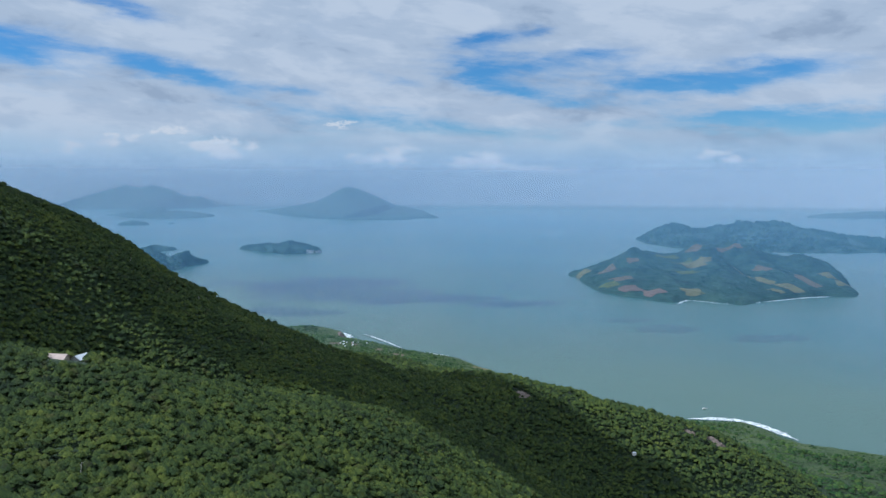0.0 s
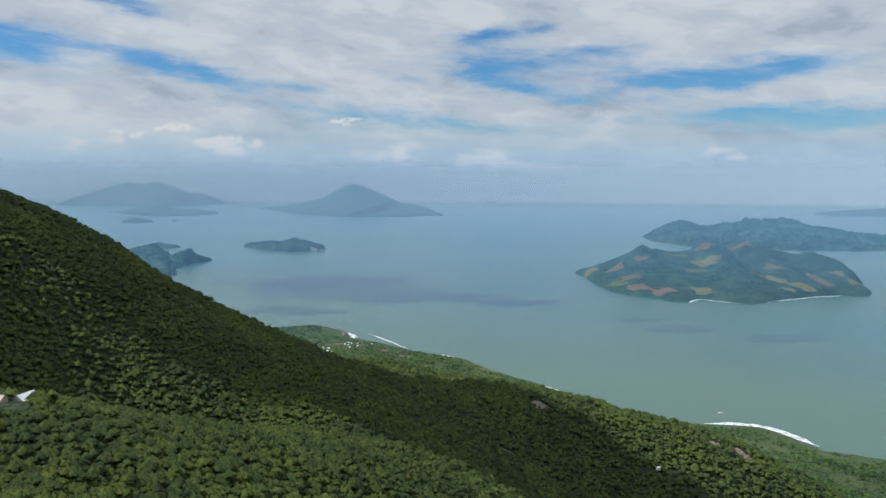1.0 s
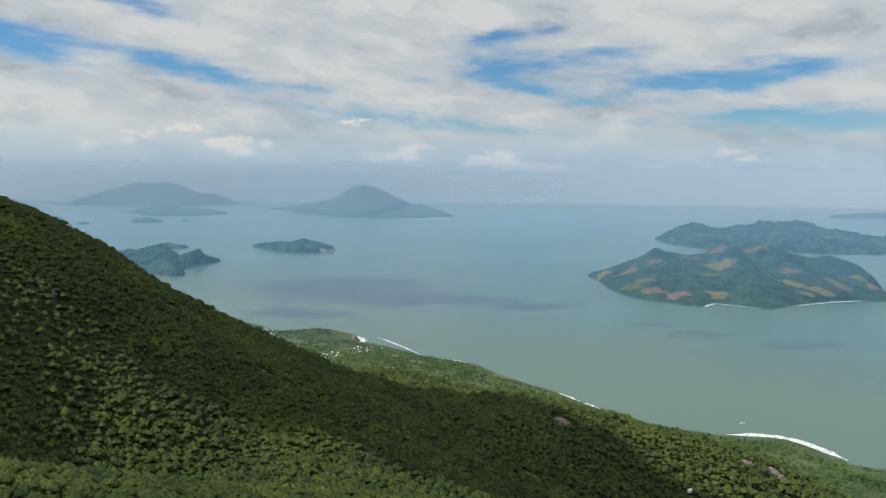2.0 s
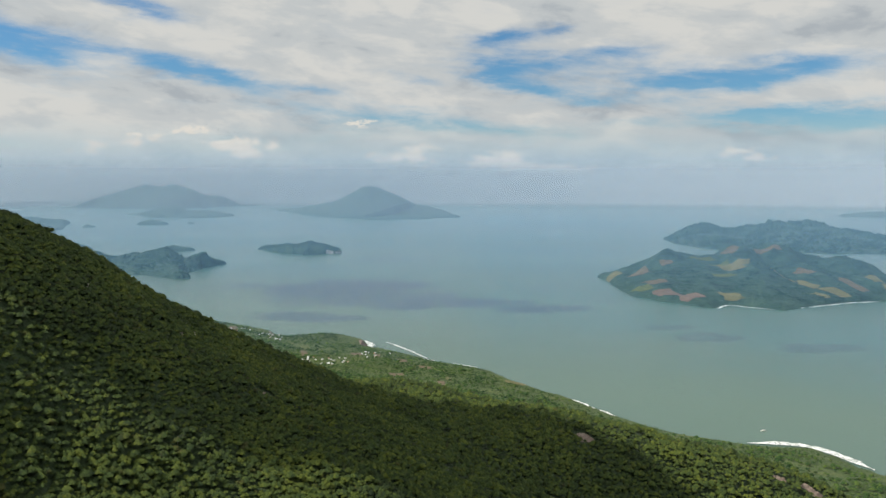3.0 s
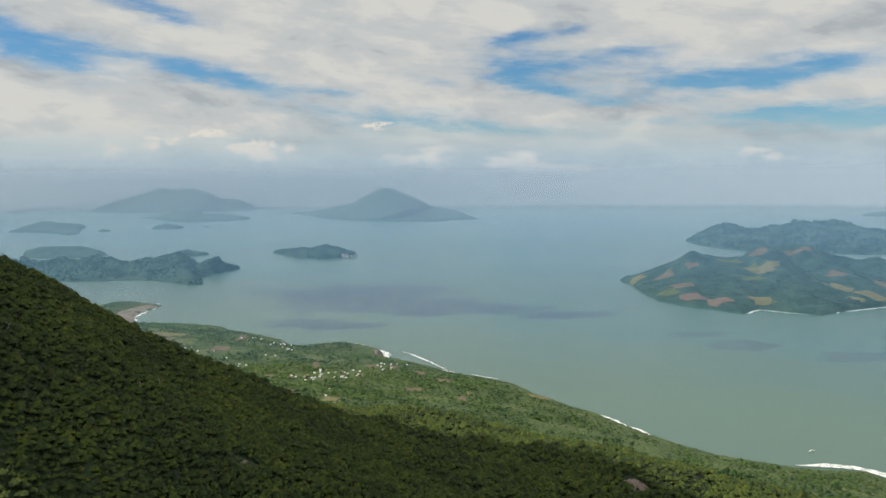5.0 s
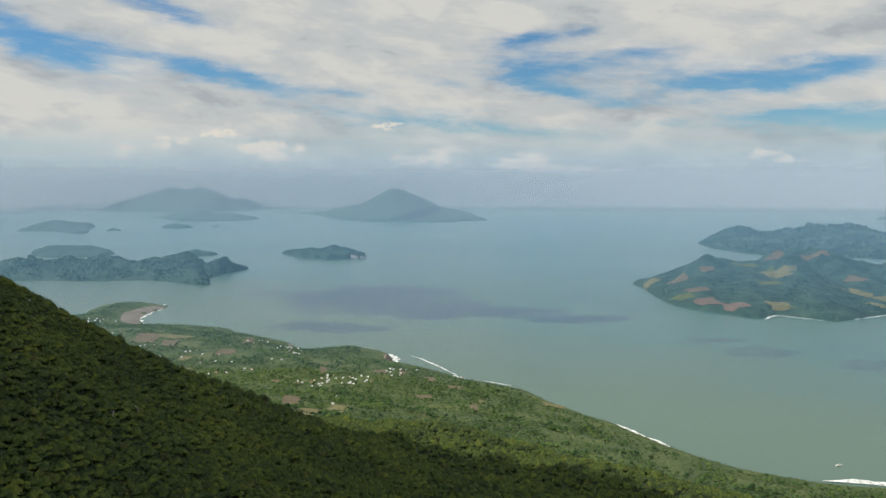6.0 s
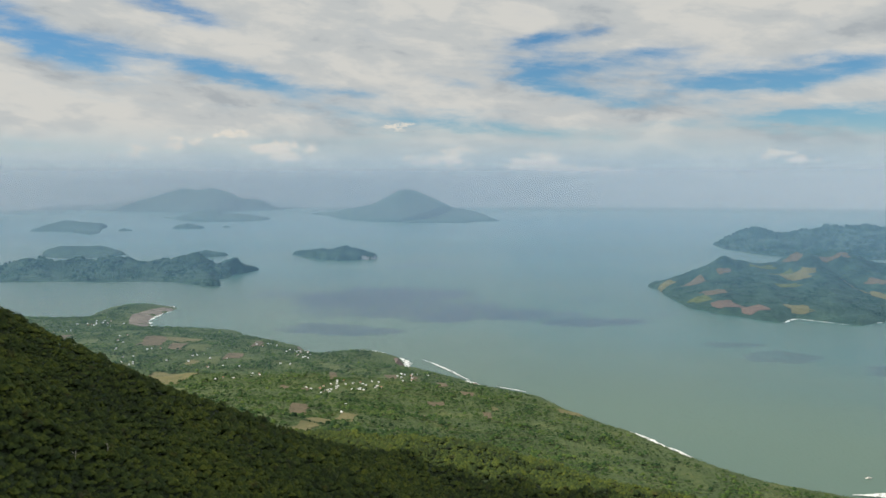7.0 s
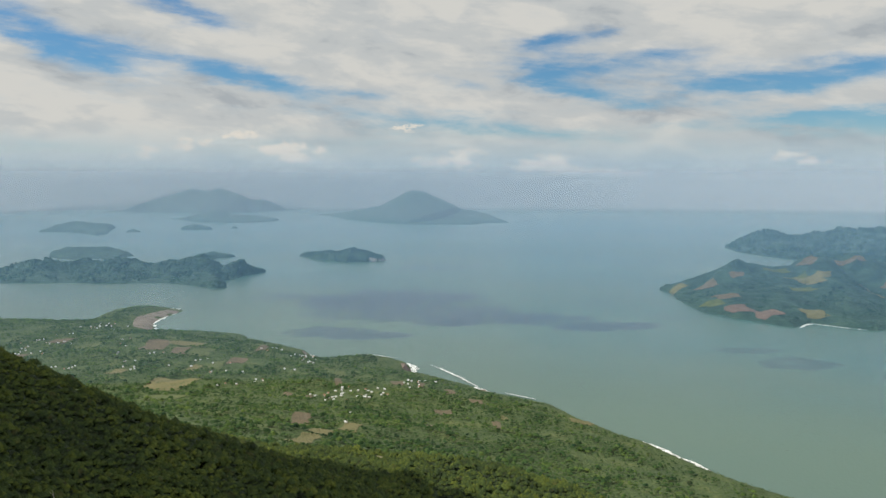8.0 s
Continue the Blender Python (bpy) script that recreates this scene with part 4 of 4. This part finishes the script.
ISLE_STRAW = [(284, 1075, 26, 28, 0), (409, 994, 30, 44, -10), (425, 1000, 24, 14, 0), (360, 878, 30, 24, 0), (483, 892, 20, 34, 20), (465, 920, 14, 34, 25), (460, 882, 13, 30, 20),
              (552, 935, 20, 22, 10), (557, 913, 18, 20, 0), (452, 953, 5, 55, 12)]
ISLE_RED = [(299, 909, 28, 34, 0), (318, 883, 28, 30, 10)]
ISLE_GREEN = [(387, 964, 30, 14, 0), (389, 1039, 34, 10, 0), (557, 1033, 28, 10, 0), (284, 942, 24, 24, 0), (400, 1015, 36, 16, 5)]
ISLE_FIELDS = [(*f, m) for fs, m in ((ISLE_BROWN, field_brown), (ISLE_STRAW, field_straw), (ISLE_RED, field_pink), (ISLE_GREEN, field_green)) for f in fs]
for k, (i0, i1, w) in enumerate(((5, 8, 1.6), (8, 11, 1.3), (11, 13, 1.6))):
    tagged(ribbon("surf", ISLE_COAST[i0:i1 + 1], 1.6, -w - 0.3, foam_mat, "thin white surf at the foot of the island", "surf", seed=90 + k, ragged=0.8), group="surf lines")
for k, (cx, cy, w, d, turn, m) in enumerate(ISLE_FIELDS):
    tagged(drape("field", fields_isle_z, cx, cy, w * 0.78, d * 0.78, turn, m, FIELD_WORDS[m.name].replace("between the woods", "on the island slope"), "field", lift=0.5, seed=70 + k), group="fields on the island")


def on_isle_field(x, y, slack):
    """True on a field of the hilly island, with an uneven edge."""
    out = np.zeros(x.shape, bool)
    for cx, cy, w, d, turn, _ in ISLE_FIELDS:
        c, s = math.cos(radians(turn)), math.sin(radians(turn))
        u, v = (x - cx) * c + (y - cy) * s, -(x - cx) * s + (y - cy) * c
        out |= np.hypot(u / (w / 2), v / (d / 2)) < 1.25 + slack
    return out


x, y = scatter(230, 640, 800, 1190, 2.7, rng)
z = fields_isle_z(x, y)
slack = 0.9 * ripple(x, y, 7, 41) + 0.5 * ripple(x, y, 3, 42)
keep = (z > 1.2) & (rng.random(len(x)) < 0.62 + 0.7 * ripple(x, y, 16, 43) + 0.4 * ripple(x, y, 6, 44)) & ~on_isle_field(x, y, slack)
x, y = x[keep], y[keep]
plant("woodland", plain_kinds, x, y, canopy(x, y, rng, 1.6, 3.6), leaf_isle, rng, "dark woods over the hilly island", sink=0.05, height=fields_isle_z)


far_wood = [crown(1, 5, 2, 320 + k) for k in range(6)]
for height, x0, x1, y0, y1, step, words in ((headland_z, -900, -260, 1125, 1405, 4.6, "dark woods over the long headland"), (cliff_isle_z, -270, -95, 1475, 1625, 4.6, "dark woods over the low island"),
                                            (long_isle_z, 585, 1185, 1435, 2055, 8.5, "dark woods over the long hilly island")):
    x, y = scatter(x0, x1, y0, y1, step, rng)
    keep = (height(x, y) > 1.5) & (rng.random(len(x)) < 0.62 + 0.6 * ripple(x, y, 6 * step, 47))
    x, y = x[keep], y[keep]
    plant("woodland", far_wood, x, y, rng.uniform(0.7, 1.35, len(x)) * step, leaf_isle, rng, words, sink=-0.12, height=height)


# ---------------------------------------------------------------- houses, boat, single trees
def part(name, verts, faces, mat, parent, label=""):
    ob = mesh_object(name, verts, faces, mat, smooth=False, parent=parent)
    if label:
        tagged(ob, label)
    return ob


BOX = np.array([(0, 1, 5, 4), (1, 2, 6, 5), (2, 3, 7, 6), (3, 0, 4, 7), (4, 5, 6, 7), (3, 2, 1, 0)])


def box(x0, x1, y0, y1, z0, z1):
    return [(x0, y0, z0), (x1, y0, z0), (x1, y1, z0), (x0, y1, z0), (x0, y0, z1), (x1, y0, z1), (x1, y1, z1), (x0, y1, z1)]


def house(w, d, h, wall, roof, label):
    """A small house: walls with gables, two roof slopes with an overhang, a door and two windows."""
    top = new("house")
    e, r = 0.10 * w, h + 0.30 * d
    x, y = w / 2, d / 2
    part("wall", box(-x, x, -y, y, -0.4 * h, h) + [(-x, 0, r), (x, 0, r)],
         np.array([(0, 1, 5), (0, 5, 4), (1, 2, 6), (1, 6, 5), (2, 3, 7), (2, 7, 6), (3, 0, 4), (3, 4, 7), (5, 6, 9), (7, 4, 8)]), wall, top)
    k = 0.05 * h
    for sgn in (-1, 1):
        lo, dz = sgn * (y + e), -e * (r - h) / y
        a = [(-x - e, lo, h + dz), (x + e, lo, h + dz), (x + e, 0, r), (-x - e, 0, r)]
        up = [(p, q, z + k + 0.01) for p, q, z in a]
        part("roof", a + up, BOX, roof, top)
    part("door", box(-0.1 * w, 0.1 * w, -y - 0.02, -y + 0.01, -0.05, 0.72 * h), BOX, wall_cream, top)
    for sx_ in (-0.32, 0.32):
        part("window", box((sx_ - 0.09) * w, (sx_ + 0.09) * w, -y - 0.015, -y + 0.01, 0.35 * h, 0.7 * h), BOX, pane_dark, top)
    return tagged(top, label, "house")


pane_dark = plain_paint("dark_pane", (0.03, 0.035, 0.04), 0.2)
kinds = [house(1.0, 0.72, 0.42, wall_white, roof_zinc, "small whitewashed village house with a zinc roof"),
         house(0.9, 0.75, 0.42, wall_white, roof_tile, "small white village house with a clay tile roof"),
         house(1.15, 0.75, 0.42, wall_cream, roof_zinc, "low cream house with a bright metal roof")]
rng = np.random.default_rng(5)
spots = []
for cx, cy, w, d, n in CLUSTERS:
    for _ in range(n):
        a, q = rng.uniform(0, 2 * np.pi), math.sqrt(rng.random()) * 0.95
        x, y = cx + math.cos(a) * q * w, cy + math.sin(a) * q * d
        if all(math.hypot(x - p, y - q2) > 2.2 for p, q2, _ in spots):
            spots.append((x, y, rng.uniform(-40, 40)))
for k, (x, y, turn) in enumerate(spots):
    z = float(land(np.array([x]), np.array([y]))[0]) + 0.5
    m = pose(x, y, z, 0, 0, turn)
    if k < 3:
        kinds[k].matrix_basis = m
        tagged(kinds[k], group="village houses")
    else:
        copy_thing(kinds[(0, 0, 2, 1, 0)[k % 5]], m)


def spot_z(x, y):
    return float(land(np.array([float(x)]), np.array([float(y)]))[0])


lodge = house(1.45, 0.95, 0.45, wall_cream, roof_old, "hillside house with a faded pinkish roof in the trees")
lodge.matrix_basis = pose(-23.7, 59.7, 114.45, 0, 0, -15)
shed = house(1.35, 0.95, 0.25, wall_white, roof_zinc, "white house with a bright metal roof beside it")
shed.matrix_basis = pose(-23.0, 62.8, 113.95, 0, 0, 70)
hut = house(0.9, 0.7, 0.5, wall_white, roof_zinc, "tiny white hut alone on the forest slope")
hut.matrix_basis = pose(76.5, 213, spot_z(76.5, 213) + 0.9, 0, 0, 10)

boat = new("boat")
L, W = 1.7, 0.55
hull = []
for zz, kk in ((0.0, 0.72), (0.32, 1.0)):
    for px, py in ((-1, -0.8), (0.2, -1), (1, 0), (0.2, 1), (-1, 0.8)):
        hull.append((px * L * (0.9 + 0.1 * kk), py * W * kk, zz))
i = np.arange(5)
j = (i + 1) % 5
part("hull", hull + [(0, 0, 0.2)], np.concatenate([np.stack([i, j, j + 5], -1), np.stack([i, j + 5, i + 5], -1), np.stack([i + 5, j + 5, 0 * i + 10], -1)]), wall_white, boat)
part("cabin", box(-0.7, 0.2, -0.3, 0.3, 0.2, 0.75), BOX, wall_white, boat)
boat.matrix_basis = pose(191.5, 436.5, 0, 0, 0, 12)
tagged(boat, "small white fishing boat close off the beach", "boat")

bark_mat = soil_material("bark", (0.05, 0.04, 0.03), (0.10, 0.08, 0.06), (0.16, 0.13, 0.10), 3.0)
dead_mat = soil_material("bleached_wood", (0.30, 0.27, 0.23), (0.42, 0.39, 0.34), (0.52, 0.49, 0.44), 3.0)


def limb(a, b2, r0, r1, sides=6):
    """A tapered round limb from a to b2."""
    a, b2 = np.array(a, float), np.array(b2, float)
    d = (b2 - a) / np.linalg.norm(b2 - a)
    u = np.cross(d, (0.3, 0.9, 0.2))
    u /= np.linalg.norm(u)
    w = np.cross(d, u)
    g = 2 * np.pi * np.arange(sides) / sides
    ring = np.cos(g)[:, None] * u + np.sin(g)[:, None] * w
    V = np.concatenate([a + ring * r0, b2 + ring * r1])
    i = np.arange(sides)
    j = (i + 1) % sides
    return V, np.stack([i, j, j + sides, i + sides], -1)


def joined(pieces):
    V, F, n = [], [], 0
    for v, f in pieces:
        V.append(v), F.append(f + n)
        n += len(v)
    return np.concatenate(V), np.concatenate(F)


def dead_tree(x, y, high, seed):
    r = np.random.default_rng(seed)
    top = new("dead_tree")
    part("trunk", *limb((0, 0, -0.4), (0.05, 0.03, high), 0.05, 0.018), dead_mat, top)
    for k in range(5):
        z0 = high * r.uniform(0.5, 0.95)
        g = r.uniform(0, 6.28)
        part("branch", *limb((0.03, 0.02, z0), (math.cos(g) * high * 0.25, math.sin(g) * high * 0.25, z0 + high * r.uniform(0.1, 0.25)), 0.018, 0.006, 5), dead_mat, top)
    top.matrix_basis = pose(x, y, spot_z(x, y) + 0.3, r.uniform(-6, 6), r.uniform(-6, 6), 0)
    return tagged(top, "bleached leafless dead tree above the canopy", "tree")


for k, (x, y, h) in enumerate(((-13.5, 35.1, 0.9), (-32.8, 165.8, 1.5), (-33.5, 160, 1.2), (-26, 128, 1.0), (-44, 150, 1.2))):
    dead_tree(x, y, h, k)


def forest_tree(seed):
    """A single broad-crowned tree: trunk, three limbs, a crown of clumps and loose leaves."""
    top = new("forest_tree")
    part("trunk", *limb((0, 0, -0.5), (0, 0, 0.35), 0.07, 0.045), bark_mat, top)
    r = np.random.default_rng(seed)
    for k in range(3):
        g = 2.1 * k + r.uniform(0, 1)
        part("limb", *limb((0, 0, 0.2), (0.25 * math.cos(g), 0.25 * math.sin(g), 0.5), 0.035, 0.015, 5), bark_mat, top)
    V, T = leafy(lobed(12, 6, 2, seed + 200), 60, 0.05, seed + 300)
    cr = mesh_object("crown", V + np.array([0, 0, 0.34]), T, leaf_near, parent=top)
    tagged(cr, "rounded crown of green leaves")
    return tagged(top, "broad-crowned green tree in the hillside forest", "tree", group="trees on the spur")


singles = [forest_tree(k) for k in range(6)]
x, y = scatter(-21, 1, 27, 66, 1.75, rng)
keep = ~bare(x, y)
for k, (px, py) in enumerate(zip(x[keep], y[keep])):
    m, size = pose(px, py, spot_z(px, py) + 0.25, 0, 0, rng.uniform(0, 360)), rng.uniform(0.55, 0.95)
    if k < len(singles):
        singles[k].matrix_basis = m @ Matrix.Scale(size, 4)
    else:
        copy_thing(singles[k % 6], m @ Matrix.Scale(size / singles[k % 6].scale[0], 4))
